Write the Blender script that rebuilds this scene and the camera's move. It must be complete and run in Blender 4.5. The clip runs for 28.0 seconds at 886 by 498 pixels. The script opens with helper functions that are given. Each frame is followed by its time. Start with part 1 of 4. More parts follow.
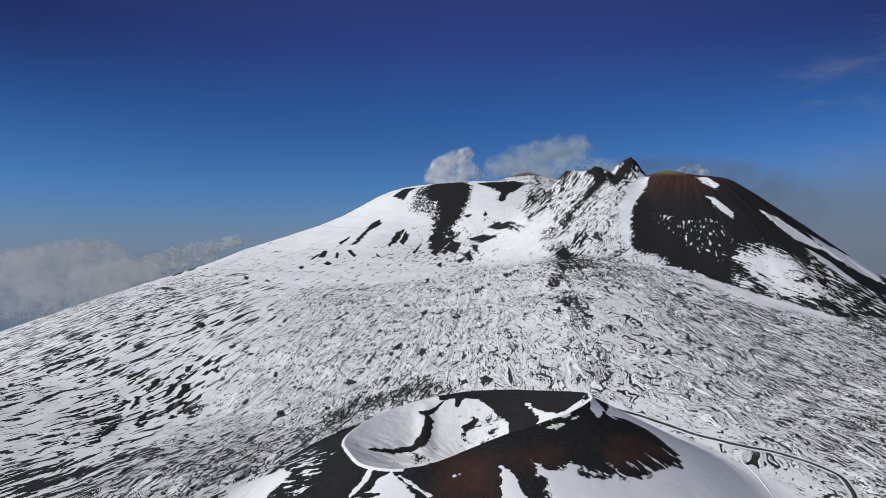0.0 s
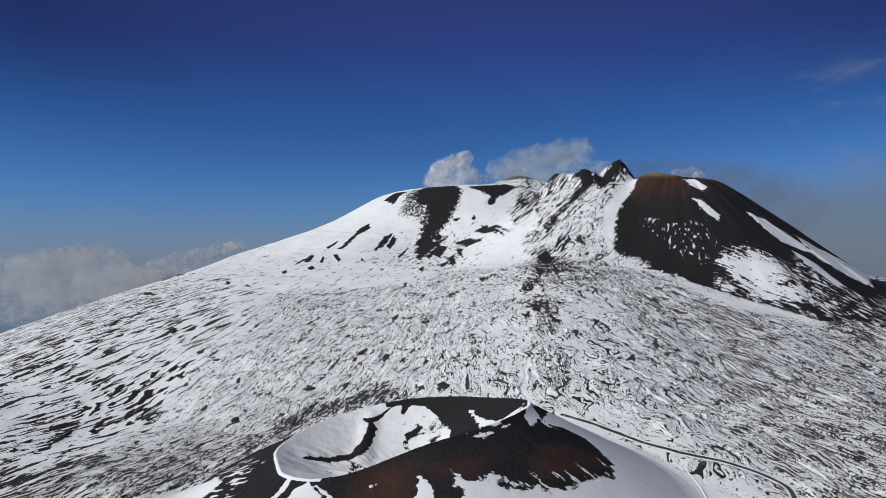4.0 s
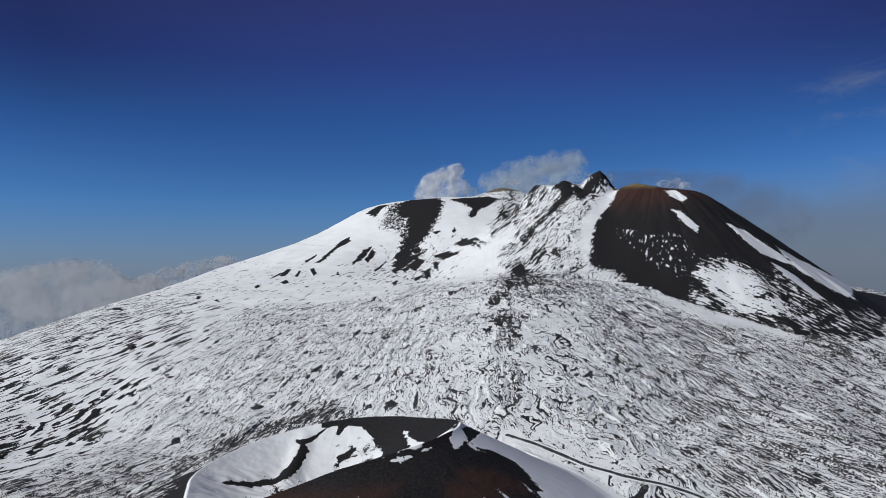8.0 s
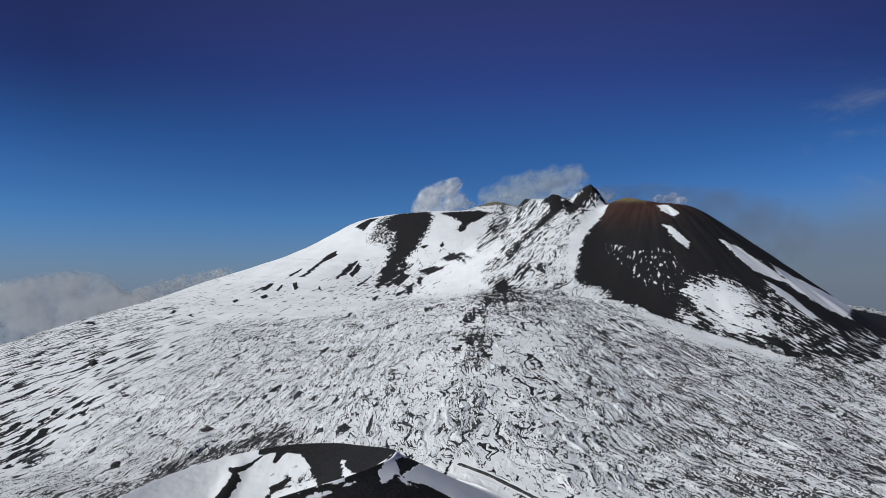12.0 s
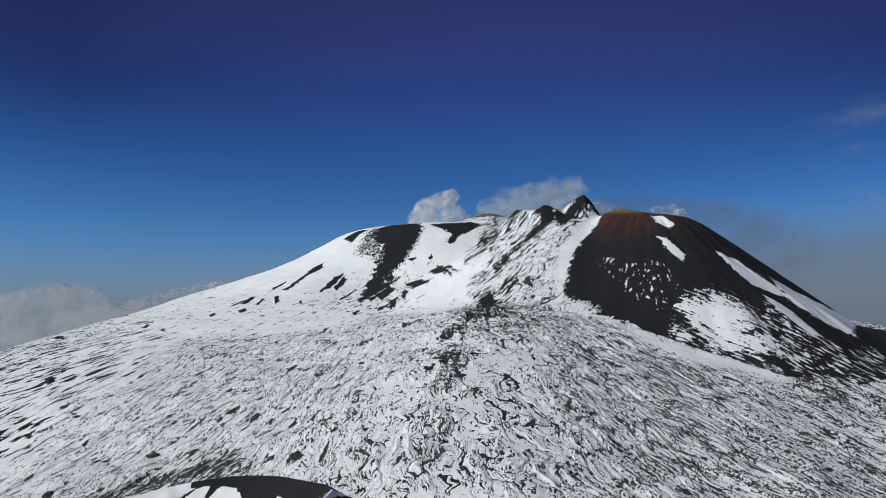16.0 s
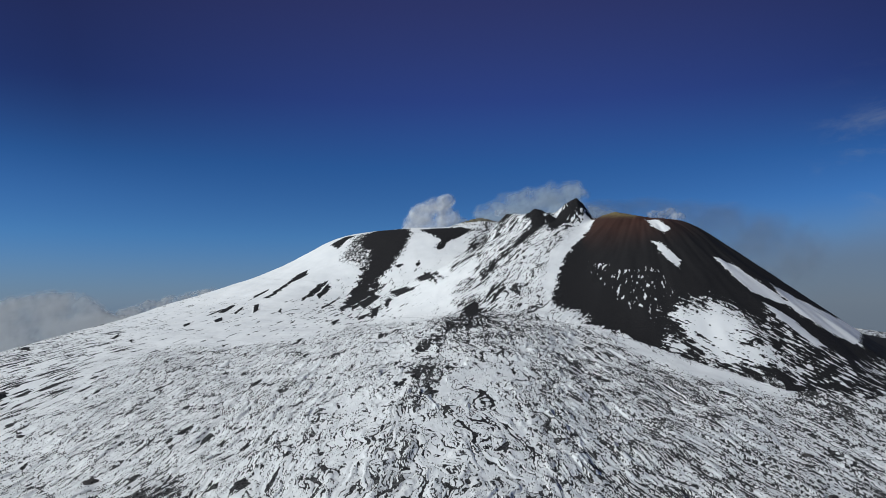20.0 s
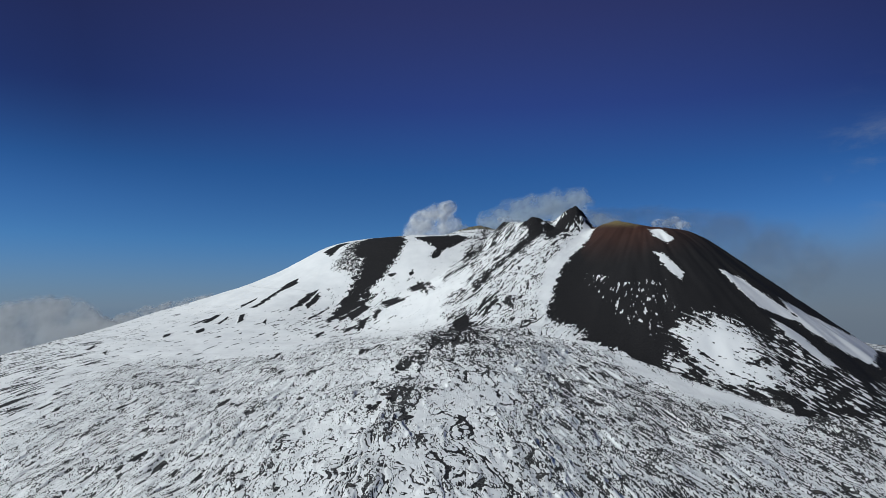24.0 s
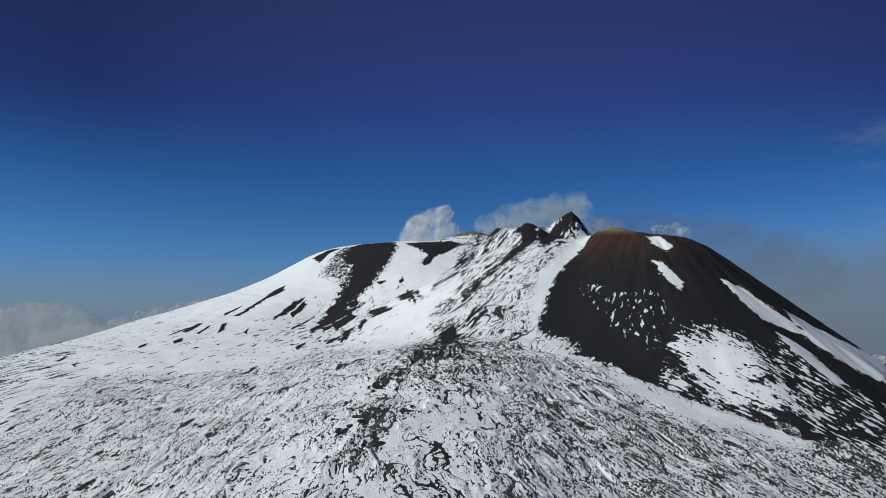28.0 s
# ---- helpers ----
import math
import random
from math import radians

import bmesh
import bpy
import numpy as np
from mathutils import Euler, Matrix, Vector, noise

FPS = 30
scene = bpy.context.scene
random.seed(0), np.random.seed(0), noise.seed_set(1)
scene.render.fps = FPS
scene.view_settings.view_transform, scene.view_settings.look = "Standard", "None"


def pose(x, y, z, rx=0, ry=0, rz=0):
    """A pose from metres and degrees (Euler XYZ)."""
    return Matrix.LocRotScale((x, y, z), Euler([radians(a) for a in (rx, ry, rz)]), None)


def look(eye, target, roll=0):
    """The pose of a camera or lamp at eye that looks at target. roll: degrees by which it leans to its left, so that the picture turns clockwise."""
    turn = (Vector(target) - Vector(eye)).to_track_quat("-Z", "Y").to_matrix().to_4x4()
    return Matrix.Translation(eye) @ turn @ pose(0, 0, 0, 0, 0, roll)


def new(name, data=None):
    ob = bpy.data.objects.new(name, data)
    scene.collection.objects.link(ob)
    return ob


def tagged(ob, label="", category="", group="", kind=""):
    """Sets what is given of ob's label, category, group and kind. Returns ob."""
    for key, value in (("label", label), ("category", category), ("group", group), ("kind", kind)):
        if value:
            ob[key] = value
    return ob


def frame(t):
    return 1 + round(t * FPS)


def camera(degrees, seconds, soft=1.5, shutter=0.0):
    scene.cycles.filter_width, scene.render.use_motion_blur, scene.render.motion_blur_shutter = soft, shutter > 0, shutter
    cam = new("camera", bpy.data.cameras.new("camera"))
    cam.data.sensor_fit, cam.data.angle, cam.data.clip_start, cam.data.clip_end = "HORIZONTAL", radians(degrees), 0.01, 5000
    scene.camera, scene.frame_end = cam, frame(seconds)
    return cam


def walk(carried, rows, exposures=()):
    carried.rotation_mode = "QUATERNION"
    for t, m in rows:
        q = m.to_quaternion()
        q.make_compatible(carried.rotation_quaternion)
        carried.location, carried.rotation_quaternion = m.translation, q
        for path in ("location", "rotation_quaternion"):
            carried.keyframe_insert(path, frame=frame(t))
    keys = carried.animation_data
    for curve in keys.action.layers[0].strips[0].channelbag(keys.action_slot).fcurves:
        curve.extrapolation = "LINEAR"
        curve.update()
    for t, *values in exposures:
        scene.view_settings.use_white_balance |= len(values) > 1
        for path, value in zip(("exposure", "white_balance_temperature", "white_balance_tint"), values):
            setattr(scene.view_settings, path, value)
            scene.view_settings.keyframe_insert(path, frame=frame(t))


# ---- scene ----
cam = camera(65.0, 28.0, soft=0.6)
PATH = [
    (0, (0.2, -0.0, 300.1), (-16.9, 999.8, 300.0), -0.09),
    (1, (18.8, 3.4, 299.9), (-8.1, 1003.1, 298.2), -0.16),
    (2, (37.3, 7.1, 299.8), (5.5, 1006.6, 297.8), -0.20),
    (3, (55.7, 11.1, 299.7), (21.4, 1010.5, 301.4), -0.28),
    (5.5, (100.0, 26.5, 299.3), (60.4, 1025.6, 311.7), -0.38),
    (6, (108.7, 30.6, 299.2), (68.3, 1029.6, 314.5), -0.44),
    (7, (125.8, 39.2, 299.1), (83.9, 1038.1, 319.6), -0.49),
    (8, (142.5, 48.8, 298.9), (99.9, 1047.6, 324.1), -0.55),
    (9, (158.5, 59.7, 298.9), (114.2, 1058.3, 328.7), -0.43),
    (10, (173.5, 72.1, 298.9), (124.1, 1070.2, 334.6), -0.25),
    (11, (187.3, 85.8, 299.0), (134.1, 1083.5, 340.8), -0.14),
    (12, (200.1, 100.7, 299.1), (144.8, 1098.0, 346.0), -0.13),
    (13, (211.8, 116.6, 299.2), (154.7, 1113.5, 351.9), -0.05),
    (13.5, (217.5, 124.7, 299.3), (159.0, 1121.5, 354.6), 0.01),
    (15.5, (237.2, 159.7, 299.8), (174.9, 1155.7, 363.9), 0.02),
    (16, (242.0, 168.9, 300.0), (179.0, 1164.7, 366.1), 0.02),
    (17, (251.3, 187.3, 300.6), (187.0, 1182.8, 370.1), -0.06),
    (18, (260.5, 205.7, 301.3), (194.9, 1200.9, 373.5), -0.11),
    (19, (269.4, 223.9, 302.2), (202.6, 1219.0, 376.3), -0.12),
    (20, (277.9, 242.0, 303.5), (210.0, 1236.9, 378.9), -0.11),
    (21, (286.2, 259.9, 305.3), (217.1, 1254.5, 382.4), -0.03),
    (23.5, (304.3, 303.5, 314.3), (225.2, 1296.9, 396.9), 0.27),
    (24, (307.5, 311.8, 315.8), (227.9, 1305.1, 399.8), 0.35),
    (25, (313.6, 328.2, 319.1), (232.7, 1321.3, 405.0), 0.47),
    (26, (319.4, 344.4, 322.6), (237.1, 1337.2, 409.8), 0.54),
    (27, (324.8, 360.3, 325.9), (241.8, 1352.9, 414.9), 0.61),
    (28, (330.0, 376.1, 328.7), (246.8, 1368.6, 418.0), 0.56),
]
walk(cam, [(t, look(eye, target, roll)) for t, eye, target, roll in PATH],
     exposures=[(0, 0.0, 6300, 7), (14, 0.0, 6230, 4), (28, -0.03, 6150, 0)])

# ------------------------------------------------------------------ world and sun
SUN_TO = Vector((-0.77, -0.29, 0.56)).normalized()
world = bpy.data.worlds.new("world")
scene.world = world
world.use_nodes = True
wn = world.node_tree


def wnode(kind, **settings):
    n = wn.nodes.new(kind)
    for key, value in settings.items():
        n.inputs[key].default_value = value
    return n


def wmath(op, a, b=None, clamp=False):
    n = wn.nodes.new("ShaderNodeMath")
    n.operation, n.use_clamp = op, clamp
    for slot, v in enumerate((a, b)):
        if v is None:
            continue
        if isinstance(v, (int, float)):
            n.inputs[slot].default_value = v
        else:
            wn.links.new(v, n.inputs[slot])
    return n.outputs[0]


def wsmooth(value, lo, hi):
    n = wn.nodes.new("ShaderNodeMapRange")
    n.interpolation_type = "SMOOTHSTEP"
    n.inputs["From Min"].default_value, n.inputs["From Max"].default_value = lo, hi
    wn.links.new(value, n.inputs["Value"])
    return n.outputs[0]


def wmix(fac, a, b):
    n = wn.nodes.new("ShaderNodeMix")
    n.data_type = "RGBA"
    wn.links.new(fac, n.inputs[0])
    for slot, v in ((6, a), (7, b)):
        if isinstance(v, tuple):
            n.inputs[slot].default_value = v
        else:
            wn.links.new(v, n.inputs[slot])
    return n.outputs[2]


sky = wn.nodes.new("ShaderNodeTexSky")
sky.sky_type, sky.sun_disc = "NISHITA", False
sky.sun_elevation = math.asin(SUN_TO.z)
sky.sun_rotation = math.atan2(SUN_TO.x, SUN_TO.y)
sky.altitude, sky.air_density, sky.dust_density, sky.ozone_density = 3000, 1.0, 0.25, 4.0
way = wn.nodes.new("ShaderNodeTexCoord").outputs["Generated"]
split = wn.nodes.new("ShaderNodeSeparateXYZ")
wn.links.new(way, split.inputs[0])
height = split.outputs[2]
# the thin, polarised air of a high mountain: deep blue upward
deep = wn.nodes.new("ShaderNodeValToRGB")
wn.links.new(height, deep.inputs[0])
ramp = deep.color_ramp.elements
ramp[0].position, ramp[0].color = 0.0, (0.72, 0.86, 1.30, 1)
ramp[1].position, ramp[1].color = 0.40, (0.66, 0.44, 0.80, 1)
for at, tone in ((0.09, (0.58, 0.92, 1.36, 1)), (0.19, (0.40, 0.72, 1.22, 1)), (0.28, (0.46, 0.47, 0.98, 1))):
    ramp.new(at).color = tone
blue = wn.nodes.new("ShaderNodeMix")
blue.data_type, blue.blend_type = "RGBA", "MULTIPLY"
blue.inputs[0].default_value = 1.0
wn.links.new(sky.outputs[0], blue.inputs[6])
wn.links.new(deep.outputs[0], blue.inputs[7])
# lens vignetting put into the sky's colour: brightest in the middle, darker to both sides, and the more so high up
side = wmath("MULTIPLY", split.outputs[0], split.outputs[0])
vignette = wmath("MAXIMUM", wmath("SUBTRACT", 1.2, wmath("MULTIPLY", side, 2.0)), 0.68)
vignette = wmath("ADD", 1.0, wmath("MULTIPLY", wmath("SUBTRACT", vignette, 1.0), wsmooth(height, 0.13, 0.30)))
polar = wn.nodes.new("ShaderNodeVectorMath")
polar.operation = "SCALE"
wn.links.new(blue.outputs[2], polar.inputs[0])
wn.links.new(vignette, polar.inputs["Scale"])
# thin haze over the cloud sea, all round the horizon
haze = wmath("MULTIPLY", wsmooth(height, 0.10, -0.04), 0.7)
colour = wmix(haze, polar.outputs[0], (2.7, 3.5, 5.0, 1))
# the gas of the volcano drifts off to the east as a grey bank over the horizon
bank = wnode("ShaderNodeTexNoise", Scale=5.0, Detail=3.0, Roughness=0.5)
wn.links.new(way, bank.inputs["Vector"])
top = wmath("ADD", height, wmath("MULTIPLY", wmath("SUBTRACT", bank.outputs[0], 0.5), 0.07))
gas = wmath("MULTIPLY", wmath("MULTIPLY", wsmooth(split.outputs[0], 0.16, 0.42), wsmooth(top, 0.145, 0.045)), 0.72)
colour = wmix(gas, colour, (2.75, 3.05, 3.75, 1))
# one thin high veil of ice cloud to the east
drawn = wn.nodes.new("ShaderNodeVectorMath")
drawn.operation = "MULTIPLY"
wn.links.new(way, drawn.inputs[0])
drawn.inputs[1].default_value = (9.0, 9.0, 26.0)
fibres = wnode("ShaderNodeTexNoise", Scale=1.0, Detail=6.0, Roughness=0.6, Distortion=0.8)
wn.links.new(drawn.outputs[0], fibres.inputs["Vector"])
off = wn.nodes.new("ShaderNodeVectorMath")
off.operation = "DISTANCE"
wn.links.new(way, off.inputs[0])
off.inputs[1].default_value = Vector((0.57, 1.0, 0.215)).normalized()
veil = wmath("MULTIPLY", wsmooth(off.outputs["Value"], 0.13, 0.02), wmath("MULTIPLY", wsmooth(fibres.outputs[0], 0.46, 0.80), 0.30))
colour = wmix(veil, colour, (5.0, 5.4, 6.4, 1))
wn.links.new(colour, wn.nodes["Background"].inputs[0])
wn.nodes["Background"].inputs[1].default_value = 0.05
sun = new("sun", bpy.data.lights.new("sun", "SUN"))
sun.data.energy, sun.data.angle, sun.data.color = 3.6, radians(0.53), (1.0, 0.97, 0.93)
sun.matrix_world = look((0, 0, 2000), Vector((0, 0, 2000)) - SUN_TO)

# ------------------------------------------------------------------ materials


class Shader:
    """A node material with short ways to wire it."""

    def __init__(self, name):
        self.mat = bpy.data.materials.new(name)
        self.mat.use_nodes = True
        self.tree = self.mat.node_tree
        self.bsdf = self.tree.nodes["Principled BSDF"]

    def put(self, value, socket):
        if isinstance(value, (int, float, tuple)):
            socket.default_value = value
        else:
            self.tree.links.new(value, socket)

    def field(self, name):
        n = self.tree.nodes.new("ShaderNodeAttribute")
        n.attribute_name = name
        return n.outputs["Fac"]

    def place(self):
        return self.tree.nodes.new("ShaderNodeNewGeometry").outputs["Position"]

    def scaled(self, vector, sx, sy, sz):
        n = self.tree.nodes.new("ShaderNodeVectorMath")
        n.operation = "MULTIPLY"
        self.put(vector, n.inputs[0])
        n.inputs[1].default_value = (sx, sy, sz)
        return n.outputs[0]

    def noise(self, vector, scale, detail=4.0, roughness=0.55, distortion=0.0):
        n = self.tree.nodes.new("ShaderNodeTexNoise")
        self.put(vector, n.inputs["Vector"])
        n.inputs["Scale"].default_value, n.inputs["Detail"].default_value = scale, detail
        n.inputs["Roughness"].default_value, n.inputs["Distortion"].default_value = roughness, distortion
        return n.outputs[0]

    def math(self, op, a, b=0.0, clamp=False):
        n = self.tree.nodes.new("ShaderNodeMath")
        n.operation, n.use_clamp = op, clamp
        self.put(a, n.inputs[0])
        self.put(b, n.inputs[1])
        return n.outputs[0]

    def smooth(self, value, lo, hi):
        n = self.tree.nodes.new("ShaderNodeMapRange")
        n.interpolation_type = "SMOOTHSTEP"
        n.inputs["From Min"].default_value, n.inputs["From Max"].default_value = lo, hi
        self.put(value, n.inputs["Value"])
        return n.outputs[0]

    def mix(self, fac, a, b):
        n = self.tree.nodes.new("ShaderNodeMix")
        n.data_type = "RGBA"
        self.put(fac, n.inputs[0])
        self.put(a, n.inputs[6])
        self.put(b, n.inputs[7])
        return n.outputs[2]

    def bump(self, height, distance, strength=1.0):
        n = self.tree.nodes.new("ShaderNodeBump")
        n.inputs["Strength"].default_value, n.inputs["Distance"].default_value = strength, distance
        self.put(height, n.inputs["Height"])
        self.tree.links.new(n.outputs[0], self.bsdf.inputs["Normal"])


def land_material():
    """Snow over black lava and ash: the land's own fields say where it is bare; fine noise breaks the edges."""
    s = Shader("snow_on_lava")
    bare, red, sulphur, fray, lava = s.field("bare"), s.field("red"), s.field("sulphur"), s.field("fray"), s.field("lava")
    place = s.place()
    grain = s.noise(place, 0.55, 7.0, 0.72)
    clods = s.noise(s.scaled(place, 1.0, 0.7, 1.0), 0.16, 6.0, 0.66, 0.6)
    edge = s.math("ADD", s.math("MULTIPLY", s.math("SUBTRACT", clods, 0.5), 1.5), s.math("MULTIPLY", s.math("SUBTRACT", grain, 0.5), 1.3))
    # smooth snow and full ash keep clear of the noise: it acts most where cover is broken
    broken = s.math("SUBTRACT", 1.0, s.math("POWER", s.math("ABSOLUTE", s.math("SUBTRACT", s.math("MULTIPLY", bare, 2.0), 1.0), clamp=True), 2.0), clamp=True)
    amount = s.math("ADD", bare, s.math("MULTIPLY", edge, s.math("MULTIPLY", broken, fray)))
    cut = s.math("ADD", 0.5, s.math("MULTIPLY", s.math("SUBTRACT", amount, 0.5), s.math("SUBTRACT", 1.0, s.math("MULTIPLY", lava, 0.25))))
    mask = s.smooth(cut, 0.43, 0.57)
    # on the lava fine snow sifts into every hollow, so that the rock shows as salt and pepper
    salt = s.smooth(s.noise(place, 0.45, 6.0, 0.75), 0.42, 0.66)
    mask = s.math("MULTIPLY", mask, s.math("SUBTRACT", 1.0, s.math("MULTIPLY", lava, s.math("MULTIPLY", salt, 0.2))))
    wide = s.noise(place, 0.012, 4.0, 0.6)
    dusty = s.noise(place, 0.05, 6.0, 0.66)
    snow = s.mix(s.smooth(wide, 0.35, 0.7), (0.845, 0.845, 0.845, 1), (0.77, 0.775, 0.78, 1))
    dusted = s.math("ADD", s.math("MULTIPLY", s.smooth(dusty, 0.4, 0.7), 0.28), s.math("MULTIPLY", s.smooth(grain, 0.45, 0.65), 0.26))
    snow = s.mix(s.math("MULTIPLY", dusted, lava), snow, (0.36, 0.36, 0.365, 1))
    rock = s.mix(s.smooth(grain, 0.3, 0.75), (0.009, 0.009, 0.010, 1), (0.034, 0.032, 0.033, 1))
    rock = s.mix(s.math("MULTIPLY", red, s.math("ADD", s.math("MULTIPLY", wide, 0.7), 0.3)), rock, (0.088, 0.036, 0.024, 1))
    rock = s.mix(s.math("MULTIPLY", sulphur, s.smooth(grain, 0.4, 0.6)), rock, (0.31, 0.255, 0.12, 1))
    s.put(s.mix(mask, snow, rock), s.bsdf.inputs["Base Color"])
    s.put(s.math("ADD", s.math("MULTIPLY", mask, 0.3), 0.62), s.bsdf.inputs["Roughness"])
    s.put(0.12, s.bsdf.inputs["Specular IOR Level"])
    relief = s.math("ADD", s.math("MULTIPLY", s.smooth(amount, 0.3, 0.7), 0.8), s.math("MULTIPLY", grain, s.math("ADD", s.math("MULTIPLY", lava, 0.7), 0.15)))
    s.bump(relief, 0.9, 0.85)
    return s.mat


def lava_material():
    s = Shader("black_lava_rock")
    n = s.noise(s.place(), 0.9, 6.0, 0.65)
    s.put(s.mix(s.smooth(n, 0.3, 0.7), (0.02, 0.019, 0.02, 1), (0.07, 0.062, 0.058, 1)), s.bsdf.inputs["Base Color"])
    s.put(0.92, s.bsdf.inputs["Roughness"])
    s.bump(n, 0.4, 0.9)
    return s.mat


def snow_material():
    s = Shader("wind_packed_snow")
    n = s.noise(s.place(), 0.7, 5.0, 0.6)
    s.put(s.mix(n, (0.86, 0.87, 0.88, 1), (0.76, 0.78, 0.8, 1)), s.bsdf.inputs["Base Color"])
    s.put(0.65, s.bsdf.inputs["Roughness"])
    s.bump(n, 0.15, 0.5)
    return s.mat


def vapour_material(name, colour, fray, cover, lumpy=0.2):
    """Steam and cloud: white stuff that light soaks through, as thick as its own field says, frayed by noise."""
    s = Shader(name)
    place = s.place()
    coarse, small = s.noise(place, fray, 5.0, 0.55), s.noise(place, fray * 3.7, 5.0, 0.6)
    tone = s.mix(coarse, colour, tuple(0.85 * v for v in colour[:3]) + (1,))
    s.put(tone, s.bsdf.inputs["Base Color"])
    s.put(1.0, s.bsdf.inputs["Roughness"])
    s.put(0.0, s.bsdf.inputs["Specular IOR Level"])
    s.bump(s.math("ADD", coarse, s.math("MULTIPLY", small, 0.4)), 0.35 / fray, lumpy)
    soak = s.tree.nodes.new("ShaderNodeBsdfTranslucent")
    s.put(tone, soak.inputs["Color"])
    both = s.tree.nodes.new("ShaderNodeMixShader")
    both.inputs[0].default_value = 0.4
    s.tree.links.new(s.bsdf.outputs[0], both.inputs[1])
    s.tree.links.new(soak.outputs[0], both.inputs[2])
    clear = s.tree.nodes.new("ShaderNodeBsdfTransparent")
    veil = s.tree.nodes.new("ShaderNodeMixShader")
    torn = s.math("ADD", s.math("MULTIPLY", s.math("SUBTRACT", coarse, 0.5), 1.1), s.math("MULTIPLY", s.math("SUBTRACT", small, 0.5), 0.35))
    thick = s.math("ADD", s.field("thick"), s.math("MULTIPLY", torn, s.smooth(s.field("thick"), 0.0, 0.25)))
    s.put(s.math("MULTIPLY", s.smooth(thick, 0.04, 1.15), cover), veil.inputs[0])
    s.tree.links.new(clear.outputs[0], veil.inputs[1])
    s.tree.links.new(both.outputs[0], veil.inputs[2])
    s.tree.links.new(veil.outputs[0], s.tree.nodes["Material Output"].inputs["Surface"])
    return s.mat


def cinder_road_material():
    s = Shader("shaded_cinder_track")
    n = s.noise(s.place(), 0.5, 6.0, 0.65)
    # black cinders with little snow: the bank's shadow is painted into this dark too
    s.put(s.mix(s.smooth(n, 0.56, 0.68), (0.03, 0.028, 0.028, 1), (0.55, 0.55, 0.56, 1)), s.bsdf.inputs["Base Color"])
    s.put(0.9, s.bsdf.inputs["Roughness"])
    s.bump(n, 0.2, 0.6)
    return s.mat


TRACK = cinder_road_material()
LAND, LAVA, SNOW = land_material(), lava_material(), snow_material()

# ------------------------------------------------------------------ the land, as formulas over the plan

TURN = np.random.default_rng(5).random((512, 512)) * 2 * np.pi
TURN_X, TURN_Y = np.cos(TURN).ravel(), np.sin(TURN).ravel()


def rough(x, y, seed=0):
    """Gradient noise over the plan, about -1 to 1."""
    x0, y0 = np.floor(x), np.floor(y)
    fx, fy = x - x0, y - y0
    ix, iy = x0.astype(np.int64) + 131 * seed, y0.astype(np.int64) + 197 * seed
    out = 0.0
    sx, sy = fx * fx * fx * (fx * (fx * 6 - 15) + 10), fy * fy * fy * (fy * (fy * 6 - 15) + 10)
    for dx in (0, 1):
        for dy in (0, 1):
            at = ((ix + dx) & 511) * 512 + ((iy + dy) & 511)
            g = TURN_X[at] * (fx - dx) + TURN_Y[at] * (fy - dy)
            out = out + g * (sx if dx else 1 - sx) * (sy if dy else 1 - sy)
    return out * 1.5


def layered(x, y, octaves=4, seed=0, gain=0.5):
    out, amp = 0.0, 1.0
    for n in range(octaves):
        out = out + amp * rough(x * 2.03**n + 17.3 * n, y * 2.03**n - 9.1 * n, seed + n)
        amp *= gain
    return out


def step(x, a, b):
    t = np.clip((x - a) / (b - a), 0, 1)
    return t * t * (3 - 2 * t)


def blend_max(a, b, k):
    """The higher of two surfaces, with a rounded valley of width k between them."""
    h = np.clip(0.5 + 0.5 * (a - b) / k, 0, 1)
    return b + (a - b) * h + k * h * (1 - h)


def profile(r, rs, zs):
    """A smooth curve through a few heights (cosine steps would terrace it, so it is averaged)."""
    w = 45.0
    return sum(np.interp(r + d * w, rs, zs) for d in (-1.5, -0.75, 0, 0.75, 1.5)) / 5


SUMMIT = (150.0, 2600.0)
FLANK_R = (0, 300, 365, 440, 600, 800, 1000, 1140, 1300, 1450, 1600, 1700, 1900, 2100, 2400, 3000, 5200)
FLANK_Z = (510, 524, 524, 482, 378, 300, 258, 236, 205, 168, 133, 102, 84, 62, 0, -240, -900)


def flank(x, y):
    """The broad mountain: a flat-topped summit, a concave flank, a lava fan in the middle."""
    r = np.hypot(x - SUMMIT[0], y - SUMMIT[1])
    z = profile(r, FLANK_R, FLANK_Z)
    # the lava fan below the old cone
    along = np.clip((1560 - y) / 700, 0, 1)
    mid = 290 - 90 * along
    z = z + 46 * np.exp(-(((x - mid) / 240) ** 2)) * step(y, 640, 980) * step(-y, -1700, -1400)
    swell = lambda px, py, h, w: h * np.exp(-(((x - px) / w) ** 2) - ((y - py) / w) ** 2)  # noqa: E731
    z = z + swell(-600, 2430, 28, 260) - swell(-60, 1960, 26, 130) - swell(-390, 950, 27, 210) + swell(300, 720, 15, 130)
    # the ground falls away to the east and west
    z = z - 0.12 * np.maximum(-700 - x, 0)
    z = z - 0.16 * np.maximum(x - 560, 0) * step(-y, -1500, -900)
    return z


CONE = (640.0, 1950.0)


